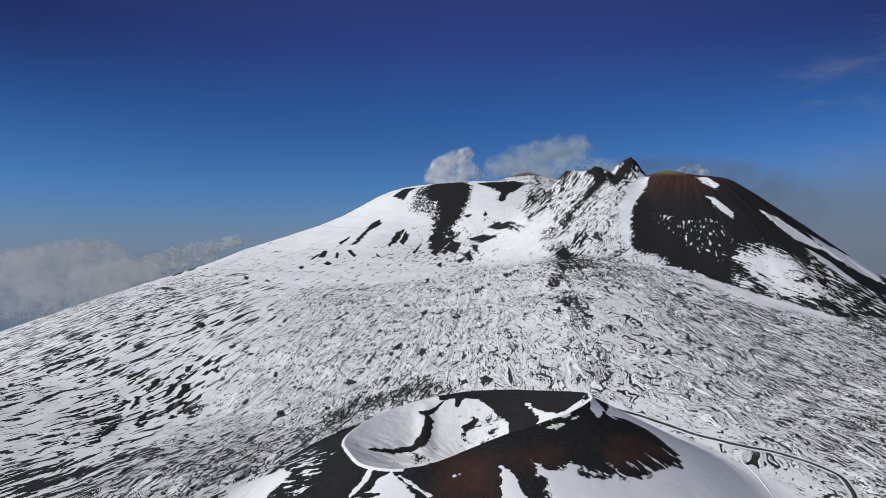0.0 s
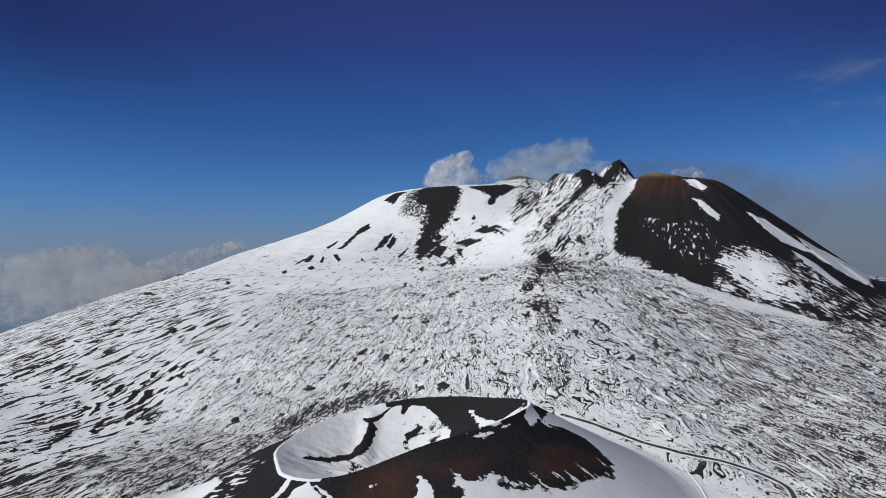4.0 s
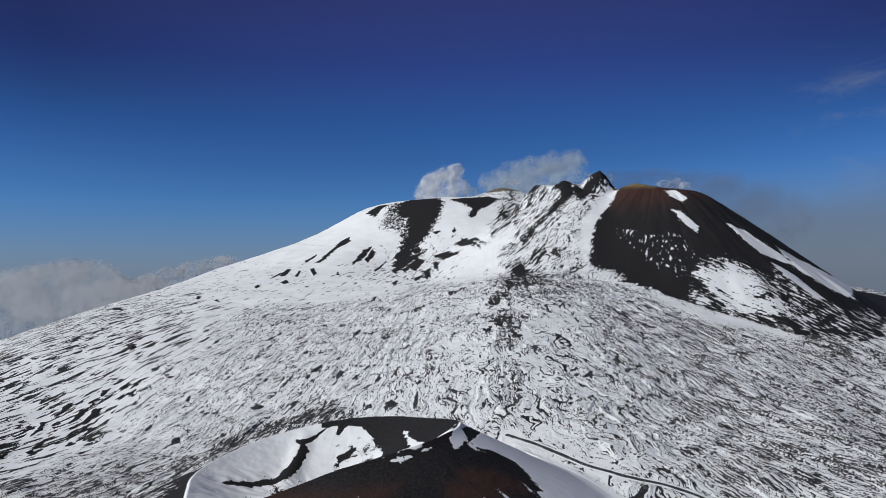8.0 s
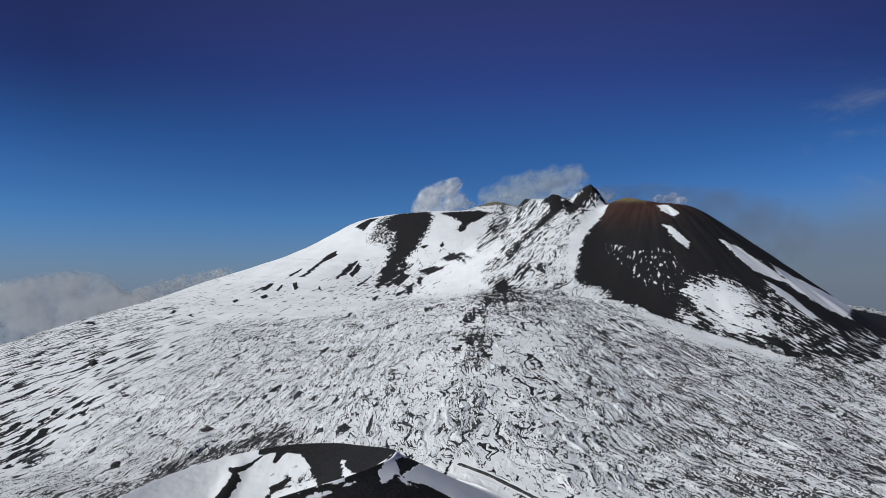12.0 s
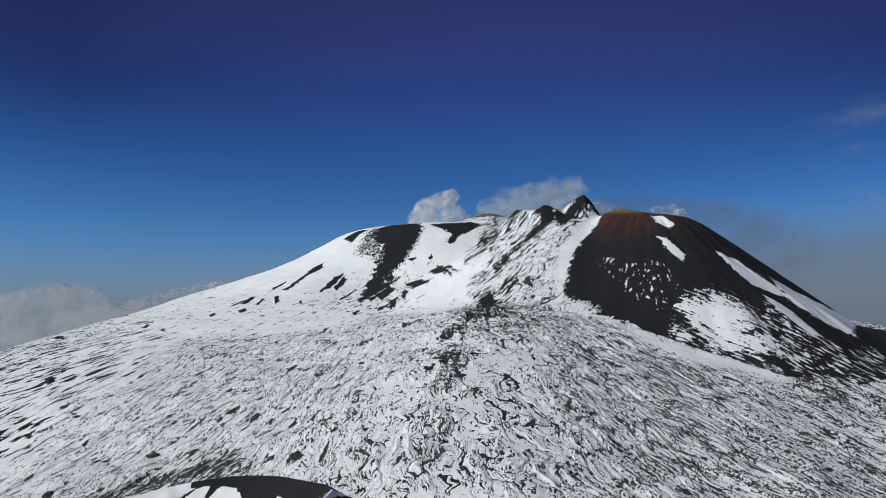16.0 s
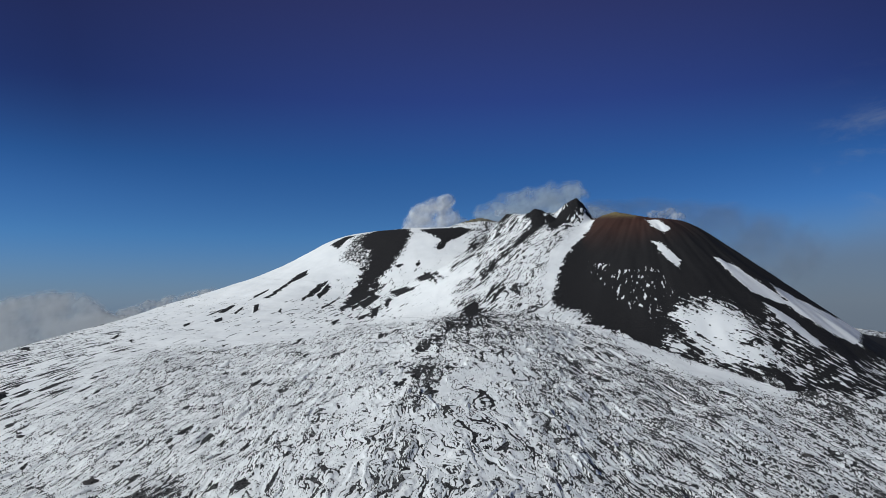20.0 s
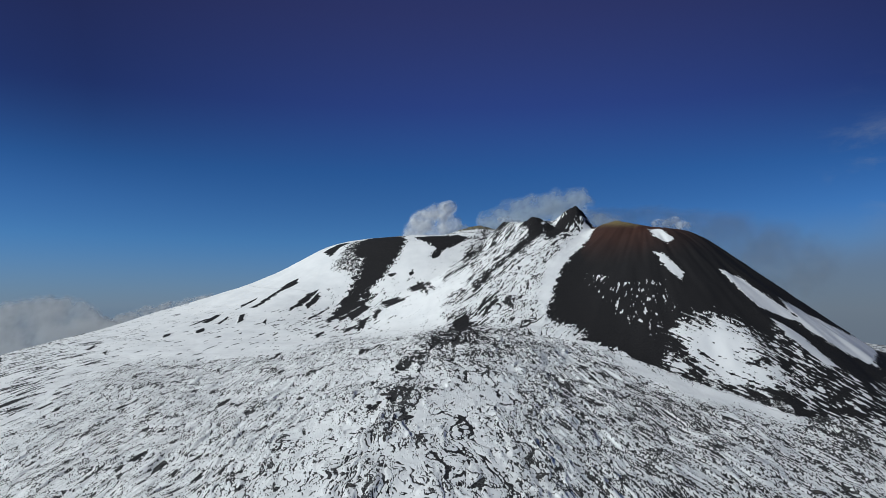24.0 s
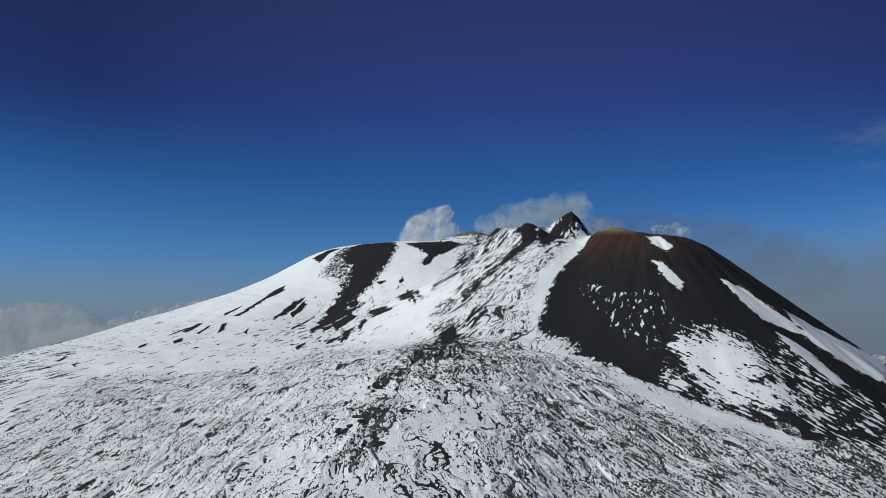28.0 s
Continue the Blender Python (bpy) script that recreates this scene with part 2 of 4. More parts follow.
def south_cone(x, y):
    dx = x - CONE[0]
    d = np.hypot(np.where(dx > 0, 1.3 * dx - 0.06 * np.maximum(dx - 250, 0), dx), y - CONE[1])
    z = profile(d, (0, 60, 105, 150, 330, 620, 1200, 7000), (478, 492, 508, 488, 374, 190, -120, -3000))
    a = np.arctan2(y - CONE[1], x - CONE[0])
    z = z + 20 * np.maximum(0, 1 - np.hypot(x - 570, y - 1885) / 90)
    return z + 5 * layered(a * 5 + 3, d / 300, 3, 5) * step(d, 60, 200)


def old_cone(x, y):
    """The older broken cone: a ridge with two horns and a rib down to the south-west."""
    d = np.hypot(x - 440, y - 1965)
    z = profile(d, (0, 70, 500, 900, 7000), (520, 505, 262, 60, -3000))
    horn = lambda px, py, h, w: h * np.maximum(0, 1 - np.hypot(x - px, y - py) / w)  # noqa: E731
    z = z + horn(486, 1924, 52, 58) + horn(383, 1912, 30, 55) + horn(318, 1992, 50, 85)
    return z


def mound(x, y):
    return profile(np.hypot(x - 250, y - 2385), (0, 30, 130, 260, 7000), (566, 560, 515, 440, -3000))


RIM = (20.0, 660.0)
# round the rim: direction in degrees, distance from the middle, height
RIM_A = (-157, -131, -113, -98, -78, -50, -36, -18, 5, 42, 85, 101, 131, 155, 174)
RIM_R = (119, 134, 126, 96, 88, 85, 94, 102, 113, 99, 120, 124, 130, 127, 127)
RIM_Z = (119, 124, 128, 137, 147, 153, 157, 160, 161, 152, 142, 138, 127, 121, 117)


def round_rim(a, values):
    """A value round the rim, smoothly between the given directions."""
    deg = np.degrees(a)
    out = 0.0
    for d in (-9, -4.5, 0, 4.5, 9):
        out = out + np.interp((deg + d + 180) % 360 - 180, RIM_A, values, period=360)
    return out / 5


def cinder_cone(x, y):
    """The near cinder cone with its shallow double crater; returns its height and how far inside the rim a place lies."""
    dx, dy = x - RIM[0], y - RIM[1]
    a = np.arctan2(dy, dx)
    rim_r, rim_z = round_rim(a, RIM_R), round_rim(a, RIM_Z)
    d = np.hypot(dx, dy)
    front = np.exp(-((np.degrees(a) + 70) / 35) ** 2)
    out = rim_z - (0.50 - 0.14 * front) * (d - rim_r) - 1.2 * (1 - np.exp(-np.maximum(d - rim_r, 0) / 4))
    t = np.clip(d / rim_r, 0, 1)
    bowl = 95 + (rim_z - 95) * t ** (1.55 - 0.5 * np.cos(a))
    # the rib between the two bowls, and the pit of each
    rib = np.hypot(x + 31, 0 * y) * 1.0
    side = np.exp(-((rib / 9) ** 2)) * step(y, 665, 700) * step(-y, -775, -740)
    bowl = bowl + 4.5 * side
    bowl = bowl - 6 * np.exp(-(((x - 22) / 30) ** 2) - ((y - 690) / 28) ** 2) - 4 * np.exp(-(((x + 55) / 28) ** 2) - ((y - 655) / 35) ** 2)
    return np.where(d < rim_r, bowl, out), rim_r - d


def land(x, y):
    """Heights: the bare flank, and the flank with the cones on it; and which cone stands at a place (0 none)."""
    base = flank(x, y)
    s, o, m = south_cone(x, y), old_cone(x, y), mound(x, y)
    c, inner = cinder_cone(x, y)
    z = blend_max(base, o, 30)
    z = blend_max(z, s, 14)
    z = blend_max(z, m, 25)
    z = np.where(inner > 0, c, blend_max(z, c, 10))
    which = np.select([inner > -400, s > np.maximum(o, base), o > base, m > base], [np.where((c > base) | (inner > 0), 4, 0), 1, 2, 3], 0)
    which = np.where((which == 0) & (s > np.maximum(o, base)), 1, which)
    return base, z, which, inner

# ------------------------------------------------------------------ where the land is bare: outlines over the plan, in metres
PAINT = []


def zone(value, soft, *outline):
    PAINT.append(("zone", value, soft, outline))
    return outline


def bare(soft, *outline):
    PAINT.append(("bare", 1.0, soft, outline))
    return outline


def snow(soft, *outline):
    PAINT.append(("snow", 0.0, soft, outline))
    return outline


def flecks(soft, *outline):
    PAINT.append(("flecks", 0.3, soft, outline))
    return outline


def flecks2(soft, *outline):
    PAINT.append(("flecks2", 0.3, soft, outline))
    return outline


def lenses(soft, *outline):
    PAINT.append(("lenses", 0.3, soft, outline))
    return outline


def strata(soft, *outline):
    PAINT.append(("strata", 0.6, soft, outline))
    return outline


def patchy(soft, *outline):
    PAINT.append(("patchy", 0.3, soft, outline))
    return outline


def streaks(soft, *outline):
    PAINT.append(("streaks", 0.3, soft, outline))
    return outline


def russet(soft, *outline):
    PAINT.append(("russet", 1.0, soft, outline))
    return outline


def depth_in(x, y, outline):
    """How far inside an outline each place lies; outside it is less than nothing."""
    best, inside = np.full(x.shape, 1e9), np.zeros(x.shape, bool)
    for (ax, ay), (bx, by) in zip(outline, outline[1:] + outline[:1]):
        ex, ey = bx - ax, by - ay
        if ex == 0 and ey == 0:
            continue
        t = np.clip(((x - ax) * ex + (y - ay) * ey) / (ex * ex + ey * ey), 0, 1)
        best = np.minimum(best, (x - ax - t * ex) ** 2 + (y - ay - t * ey) ** 2)
        if ey:
            inside ^= ((ay > y) != (by > y)) & (x < ex * (y - ay) / ey + ax)
    return np.where(inside, 1, -1) * np.sqrt(best)


def along_line(x, y, line):
    best = np.full(x.shape, 1e9)
    for (ax, ay), (bx, by) in zip(line, line[1:]):
        ex, ey = bx - ax, by - ay
        t = np.clip(((x - ax) * ex + (y - ay) * ey) / (ex * ex + ey * ey), 0, 1)
        best = np.minimum(best, np.hypot(x - ax - t * ex, y - ay - t * ey))
    return best


# how bare the lava lies: zones of the flank
zone(0.05, 90, (-695, 1739), (-395, 1550), (-207, 1480), (-89, 1491), (7, 1587), (149, 1573), (206, 1591), (240, 1665), (288, 1783), (309, 1913), (196, 2275), (40, 2267), (-135, 2339), (-216, 2278), (-410, 2205), (-627, 2114), (-699, 1946), (-700, 1753))
zone(0.10, 40, (439, 1489), (475, 1434), (506, 1421), (558, 1370), (641, 1348), (730, 1354), (730, 1278), (676, 1257), (617, 1275), (553, 1291), (507, 1341), (471, 1402))
zone(0.50, 25, (-503, 760), (-419, 780), (-332, 804), (-261, 830), (-174, 870), (-79, 918), (-34, 917), (-11, 891), (-75, 871), (-132, 792), (-179, 674), (-210, 634), (-429, 649))
zone(0.72, 15, (-171, 854), (-123, 914), (-49, 934), (-4, 889), (-61, 875), (-115, 852), (-159, 797), (-199, 748))
zone(0.66, 12, (-479, 724), (-436, 713), (-413, 735), (-376, 758), (-355, 781), (-325, 786), (-346, 748), (-362, 730), (-393, 721), (-426, 696), (-459, 694))
zone(0.44, 25, (241, 2255), (300, 1990), (330, 1930), (389, 1905), (462, 1896), (471, 1868), (422, 1765), (388, 1721), (351, 1703), (304, 1685), (257, 1645), (219, 1610), (193, 1666), (250, 1748), (199, 2079), (219, 2152))
zone(0.12, 15, (144, 2120), (219, 2162), (250, 1748), (194, 1652), (162, 1563), (83, 1704), (95, 1992))
zone(0.36, 20, (225, 1583), (280, 1589), (330, 1316), (250, 1240), (180, 1330), (190, 1480))
zone(0.34, 8, (330, 1800), (400, 1860), (468, 1884), (450, 1806), (410, 1744), (393, 1692), (384, 1620), (378, 1540), (400, 1470), (445, 1430), (400, 1390), (330, 1400), (310, 1600))
zone(0.34, 14, (303, 1681), (358, 1725), (378, 1675), (362, 1534), (393, 1481), (330, 1316), (279, 1346), (312, 1586))
zone(0.15, 12, (-524, 792), (-481, 785), (-429, 787), (-366, 884), (-371, 954), (-373, 1025), (-360, 1087), (-352, 1120), (-399, 1148), (-448, 1084), (-482, 1007), (-501, 865), (-544, 823))
zone(0.72, 15, (728, 1384), (893, 1461), (769, 1230), (732, 1240), (720, 1299), (713, 1347))
zone(0.23, 40, (-1028, 1554), (-1053, 1820), (-730, 1940), (-500, 1590), (-517, 1330), (-561, 1132), (-660, 998))
# the ash of the south cone and the snow on it
bare(7, (526, 1855), (488, 1853), (456, 1757), (415, 1683), (398, 1617), (403, 1582), (389, 1542), (419, 1512), (442, 1499), (445, 1460), (476, 1442), (507, 1431), (533, 1396), (555, 1384), (607, 1382), (673, 1378), (723, 1371), (731, 1324), (750, 1322), (810, 1325), (890, 1375), (1000, 1510), (1260, 1900), (1140, 1933), (947, 1683), (847, 1672), (776, 1749), (744, 1817), (680, 1805), (637, 1838), (574, 1875))
CONE_SNOW_A = snow(17, (598, 1483), (641, 1501), (687, 1508), (697, 1489), (717, 1465), (717, 1437), (699, 1402), (723, 1381), (735, 1358), (642, 1350), (609, 1364), (587, 1381), (557, 1377), (579, 1418), (591, 1439), (585, 1466))
streaks(6, (560, 1480), (641, 1501), (700, 1500), (717, 1440), (723, 1381), (735, 1350), (642, 1345), (590, 1375), (557, 1377))
bare(3, (562, 1474), (586, 1463), (603, 1437), (597, 1433), (579, 1451))
bare(3, (573, 1453), (589, 1440), (611, 1404), (604, 1401), (585, 1426))
bare(3, (580, 1423), (595, 1415), (618, 1378), (611, 1371), (593, 1394))
CONE_SNOW_B = snow(3, (627, 1825), (647, 1808), (663, 1753), (656, 1743), (635, 1749), (627, 1772))
CONE_SNOW_C = snow(3, (615, 1713), (632, 1695), (653, 1638), (641, 1612), (631, 1631), (620, 1658))
CONE_SNOW_D = snow(3, (724, 1668), (759, 1668), (793, 1630), (819, 1602), (840, 1568), (806, 1571), (761, 1571), (742, 1617))
CONE_SNOW_E = snow(5, (822, 1643), (887, 1655), (937, 1663), (1104, 1862), (923, 1517), (870, 1524), (833, 1553), (822, 1611))
CONE_SNOW_F = snow(3, (770, 1546), (810, 1520), (836, 1453), (815, 1441), (776, 1500))
flecks(4, (450, 1685), (504, 1674), (541, 1619), (614, 1627), (607, 1544), (649, 1526), (622, 1468), (562, 1469), (524, 1502), (479, 1599))
patchy(4, (758, 1517), (805, 1490), (871, 1420), (785, 1260), (753, 1284), (726, 1312), (712, 1362), (694, 1391), (715, 1448))
flecks(4, (607, 1499), (666, 1525), (728, 1504), (764, 1469), (803, 1417), (751, 1368), (717, 1393), (689, 1490))
patchy(4, (735, 1300), (800, 1270), (890, 1310), (980, 1470), (940, 1500), (850, 1420), (790, 1400), (740, 1360))
# the snow chute beside it, and the horns of the old cone
RIDGE_SNOW = snow(4, (510, 1907), (524, 1872), (496, 1813), (434, 1709), (416, 1651), (406, 1606), (390, 1568), (386, 1535), (378, 1551), (384, 1612), (392, 1672), (404, 1722), (440, 1770), (478, 1848))
strata(6, (215, 1583), (247, 1610), (290, 1595), (299, 1540), (262, 1520), (230, 1530))
zone(0.55, 22, (-499, 754), (-430, 765), (-316, 708), (-276, 667), (-270, 641), (-431, 651))
strata(6, (196, 1425), (241, 1456), (285, 1395), (262, 1350), (206, 1345))
strata(5, (222, 1607), (241, 1609), (269, 1620), (300, 1646), (303, 1593), (270, 1547), (283, 1514), (267, 1399), (236, 1421), (239, 1534), (204, 1400), (220, 1565))
# the ash under the summit rim
bare(5, (-232, 2159), (-223, 2113), (-258, 2076), (-277, 1970), (-299, 1965), (-277, 2063), (-261, 2138))
bare(2, (-312, 2072), (-311, 2043), (-329, 1992), (-338, 2023))
bare(4, (-173, 2031), (-148, 2050), (-159, 1980), (-179, 1915), (-188, 1915))
bare(2, (-112, 1837), (-95, 1952), (-97, 1891), (-105, 1796))
bare(3, (4, 1684), (25, 1702), (15, 1647), (7, 1644))
lenses(5, (-131, 1894), (-41, 2023), (87, 1953), (67, 1833), (20, 1608), (-46, 1629), (-147, 1726))
bare(2, (101, 1968), (121, 1976), (137, 1812), (148, 1773), (135, 1839), (129, 1986))
flecks2(4, (-148, 2148), (-135, 2339), (-91, 2328), (-51, 2249), (-36, 2079), (-55, 2043), (-90, 2097))
SUMMIT_ASH_A = bare(10, (-108, 2240), (-88, 2313), (-62, 2342), (37, 2283), (57, 2198), (48, 2141), (34, 2098), (20, 2059), (-2, 2020), (-23, 1995), (-27, 1909), (-51, 1943), (-63, 1972), (-63, 2045), (-56, 2085), (-57, 2154), (-81, 2166))
SUMMIT_ASH_B = bare(5, (72, 2241), (120, 2251), (197, 2259), (224, 2221), (202, 2181), (165, 2140), (148, 2101), (129, 2112), (143, 2145), (116, 2183), (95, 2205))
bare(4, (-208, 2325), (-171, 2385), (-130, 2331), (-152, 2291), (-165, 2239))
bare(5, (-72, 1876), (-69, 1938), (-42, 1961), (-13, 1961), (12, 1965), (-3, 1938), (-25, 1888), (-38, 1805))
bare(4, (27, 1663), (23, 1738), (39, 1749), (42, 1690), (40, 1643))
bare(4, (52, 1828), (77, 1845), (114, 1811), (104, 1790), (71, 1793))
bare(4, (109, 2000), (145, 1909), (173, 1754), (158, 1800), (130, 1889))
# broken ash below the summit rim
bare(2.6, (-64, 1800), (-52, 1899), (-34, 1857), (-46, 1744))
bare(2.6, (-32, 1847), (-9, 1931), (18, 1884), (2, 1753))
bare(2.6, (30, 1666), (33, 1717), (43, 1690), (38, 1641))
bare(2.6, (47, 1747), (45, 1832), (59, 1781), (59, 1706))
bare(2.6, (-71, 1996), (-38, 2014), (-23, 1976), (-49, 1920), (-75, 1965))
bare(2.6, (95, 1964), (125, 1985), (149, 1822), (163, 1739), (145, 1808), (117, 1851))
bare(2.6, (-35, 1997), (-10, 2002), (3, 1975), (-18, 1964))
bare(2.6, (36, 1907), (79, 1890), (97, 1816), (53, 1845))
bare(2.6, (-158, 1962), (-144, 2025), (-132, 2011), (-143, 1933))
bare(2.6, (-39, 1804), (-27, 1835), (-16, 1791), (-27, 1758))
bare(2.6, (29, 2058), (49, 2060), (54, 2049), (33, 2045))
bare(2.6, (82, 2045), (91, 2058), (97, 2046), (88, 2032))
bare(2.6, (-41, 1624), (-39, 1665), (-30, 1645), (-30, 1596))
# the dark strata and crags of the old ridge
RIDGE_ROCK_A = bare(6, (373, 1905), (391, 1904), (412, 1909), (405, 1862), (376, 1825), (344, 1786), (320, 1773), (293, 1723), (264, 1687), (262, 1700), (291, 1744), (325, 1790), (354, 1840), (377, 1877))
strata(5, (304, 1977), (349, 1961), (337, 1924), (321, 1926), (287, 1953), (253, 2220), (271, 2320))
bare(5, (416, 1899), (456, 1910), (477, 1918), (490, 1917), (518, 1902), (498, 1911), (483, 1894), (455, 1870), (428, 1836), (407, 1841), (411, 1897))
bare(3, (490, 1918), (530, 1871), (519, 1900), (506, 1919), (495, 1916))
strata(4, (292, 1599), (272, 1574), (232, 1551), (229, 1594), (263, 1618), (287, 1636))
strata(5, (190, 2068), (258, 2185), (281, 1934), (243, 1825), (198, 1769), (185, 1790))
strata(7, (226, 1585), (259, 1581), (292, 1560), (288, 1513), (283, 1408), (279, 1355), (255, 1352), (216, 1368), (214, 1443), (227, 1529))
bare(4, (229, 1575), (252, 1576), (260, 1558), (243, 1449), (227, 1520))
strata(4, (212, 1418), (220, 1371), (201, 1274), (173, 1223), (161, 1245), (187, 1327))
strata(5, (206, 1177), (201, 1154), (183, 1117), (171, 1079), (159, 1108), (170, 1153))
strata(4, (129, 1422), (130, 1372), (95, 1340), (86, 1366))
strata(4, (65, 1330), (67, 1302), (41, 1285), (31, 1305))
lenses(5, (-423, 776), (-405, 876), (-375, 964), (-337, 1099), (-379, 1144), (-455, 1102), (-494, 996), (-481, 832))
lenses(5, (-988, 1493), (-1079, 1865), (-692, 1840), (-489, 1555), (-517, 1330), (-584, 1179), (-678, 1025))
# dark scars in the snow of the west flank
bare(1.6, (-411, 1047), (-399, 1046), (-396, 1024), (-399, 1000), (-406, 1003), (-409, 1025))
bare(1.6, (-431, 1044), (-422, 1045), (-417, 1019), (-426, 1010), (-429, 1005), (-427, 1024))
bare(1.6, (-467, 1009), (-460, 1013), (-453, 989), (-453, 969), (-455, 963), (-462, 994))
bare(1.6, (-477, 928), (-472, 939), (-462, 911), (-469, 905))
bare(1.6, (-427, 949), (-422, 955), (-418, 920), (-419, 905), (-424, 910), (-428, 934))
bare(1.6, (-444, 918), (-440, 888), (-432, 857), (-437, 841), (-444, 874), (-450, 908))
bare(1.6, (-475, 857), (-471, 866), (-464, 851), (-470, 846))
bare(1.6, (-462, 822), (-456, 810), (-463, 809), (-469, 828))
bare(1.6, (-390, 1003), (-391, 985), (-396, 977), (-398, 992))
bare(1.6, (-401, 1103), (-395, 1125), (-390, 1101), (-397, 1091))
bare(1.6, (-371, 1127), (-377, 1107), (-383, 1090), (-384, 1100), (-381, 1122))
bare(1.6, (-427, 1098), (-416, 1105), (-415, 1080), (-421, 1078))
bare(1.6, (-462, 1065), (-453, 1071), (-452, 1042), (-456, 1025), (-461, 1029))
bare(1.6, (-476, 1286), (-458, 1264), (-452, 1246), (-466, 1252))
bare(1.6, (-699, 1643), (-675, 1633), (-654, 1597), (-679, 1606))
bare(1.6, (-807, 2079), (-826, 2212), (-778, 2068), (-771, 2006))
bare(1.6, (-379, 1898), (-364, 1920), (-373, 1836), (-381, 1817))
bare(1.6, (-324, 1893), (-317, 1896), (-303, 1803), (-311, 1808))
bare(1.6, (-856, 2092), (-828, 2109), (-783, 1983), (-798, 1954))
bare(1.6, (-624, 1349), (-622, 1370), (-610, 1347), (-616, 1331))
bare(1.6, (-387, 1714), (-389, 1755), (-372, 1714), (-374, 1687))
bare(1.6, (-366, 1856), (-370, 1949), (-355, 1940), (-345, 1834))
bare(1.6, (-262, 1800), (-294, 1897), (-285, 1908), (-260, 1828))
bare(1.6, (-332, 1743), (-326, 1780), (-308, 1735), (-312, 1709))
bare(1.6, (-492, 1616), (-509, 1673), (-486, 1633), (-480, 1603))
bare(1.6, (-431, 1565), (-431, 1586), (-412, 1547))
bare(1.6, (-690, 1882), (-687, 1929), (-699, 1937), (-682, 1876))
bare(1.6, (-684, 1774), (-692, 1811), (-682, 1792), (-689, 1777))
bare(1.6, (-62, 1443), (-56, 1468), (-53, 1444))
bare(1.6, (-95, 1057), (-87, 1077), (-82, 1073), (-85, 1051))
bare(1.6, (-200, 1782), (-207, 1830), (-187, 1767))
# the near cinder cone: outer slopes
CINDER_SNOW_A = snow(3.6, (179, 822), (212, 762), (256, 698), (305, 637), (309, 614), (330, 420), (70, 420), (69, 505), (67, 523), (61, 542), (79, 539), (92, 544), (102, 536), (114, 533), (124, 546), (129, 541), (143, 544), (161, 561), (187, 586), (196, 610), (187, 633), (169, 642), (143, 631), (132, 635), (140, 668))
CINDER_SNOW_B = snow(1, (35, 540), (41, 536), (47, 524), (52, 505), (55, 440), (40, 440), (35, 507))
CINDER_SNOW_D = snow(0.8, (75, 586), (87, 594), (94, 594), (85, 586))
snow(0.8, (100, 601), (109, 611), (110, 608))
CINDER_SNOW_C = snow(1, (-51, 548), (-41, 537), (-30, 522), (-30, 519), (-20, 440), (-75, 440), (-77, 532), (-66, 536), (-59, 545))
snow(0.8, (-70, 563), (-65, 559), (-68, 549), (-76, 538), (-81, 534), (-84, 536), (-75, 550))
snow(0.8, (-47, 546), (-37, 538), (-17, 519), (-20, 518), (-39, 536))
bare(0.8, (-77, 535), (-67, 533), (-57, 529), (-57, 526), (-69, 528))
snow(2.5, (-216, 652), (-200, 670), (-169, 679), (-151, 640), (-164, 616), (-163, 588), (-210, 634))
snow(0.8, (127, 666), (166, 829), (133, 626), (126, 614), (122, 623))
bare(0.8, (132, 654), (171, 820), (144, 651), (138, 637))
russet(10, (-16, 545), (20, 550), (32, 532), (35, 507), (-19, 517))
russet(6, (127, 593), (156, 612), (185, 611), (184, 592), (151, 575), (129, 579))
patchy(4, (-167, 612), (-175, 705), (-145, 724), (-112, 640), (-119, 593), (-123, 568))
patchy(4, (86, 540), (133, 556), (196, 621), (188, 582), (142, 542), (92, 527))
russet(12, (-10, 575), (11, 561), (43, 555), (90, 567), (81, 538), (59, 535), (37, 543), (33, 509), (-15, 518))
russet(8, (119, 575), (183, 605), (169, 574), (121, 546))
# inside its crater
BOWL_ASH = bare(1, (0, 777), (34, 772), (91, 727), (126, 682), (120, 651), (101, 606), (69, 586), (47, 574), (55, 715), (45, 733), (38, 750), (25, 770))
snow(1.5, (74, 728), (81, 711), (92, 686), (105, 667), (118, 671), (125, 676), (119, 652), (98, 604), (72, 589), (82, 597), (82, 695))
# the rib between the bowls; its thin western arm is a painted shadow line
BOWL_RIB_AND_SHADOW = bare(1, (-33, 746), (-26, 745), (-22, 739), (-25, 711), (-28, 696), (-36, 687), (-84, 662), (-84, 668), (-43, 696), (-35, 718), (-32, 734))
bare(0.8, (-10, 776), (-2, 777), (-13, 769), (-22, 755), (-30, 743), (-34, 748), (-23, 762))
bare(0.8, (0, 777), (16, 774), (8, 771), (4, 760), (1, 761))
bare(1, (6, 732), (18, 739), (27, 740), (19, 728), (12, 726))
flecks2(3, (18, 741), (50, 731), (33, 715), (10, 720))
flecks2(2, (-45, 686), (-27, 681), (-22, 662), (-48, 664))
bare(0.6, (-39, 756), (-29, 750), (-30, 746), (-37, 750))
flecks2(3, (18, 723), (30, 739), (41, 744), (55, 723), (47, 710), (28, 712))
flecks2(1.5, (7, 728), (14, 738), (33, 749), (39, 741), (22, 727), (11, 724))
bare(0.8, (-39, 754), (-30, 754), (-26, 750), (-35, 746))
flecks2(2, (-49, 670), (-39, 685), (-25, 678), (-31, 663), (-44, 663))
ROAD = ((176, 801), (204, 778), (228, 752), (250, 728), (282, 706), (320, 691), (345, 674), (361, 656), (357, 633), (346, 600))
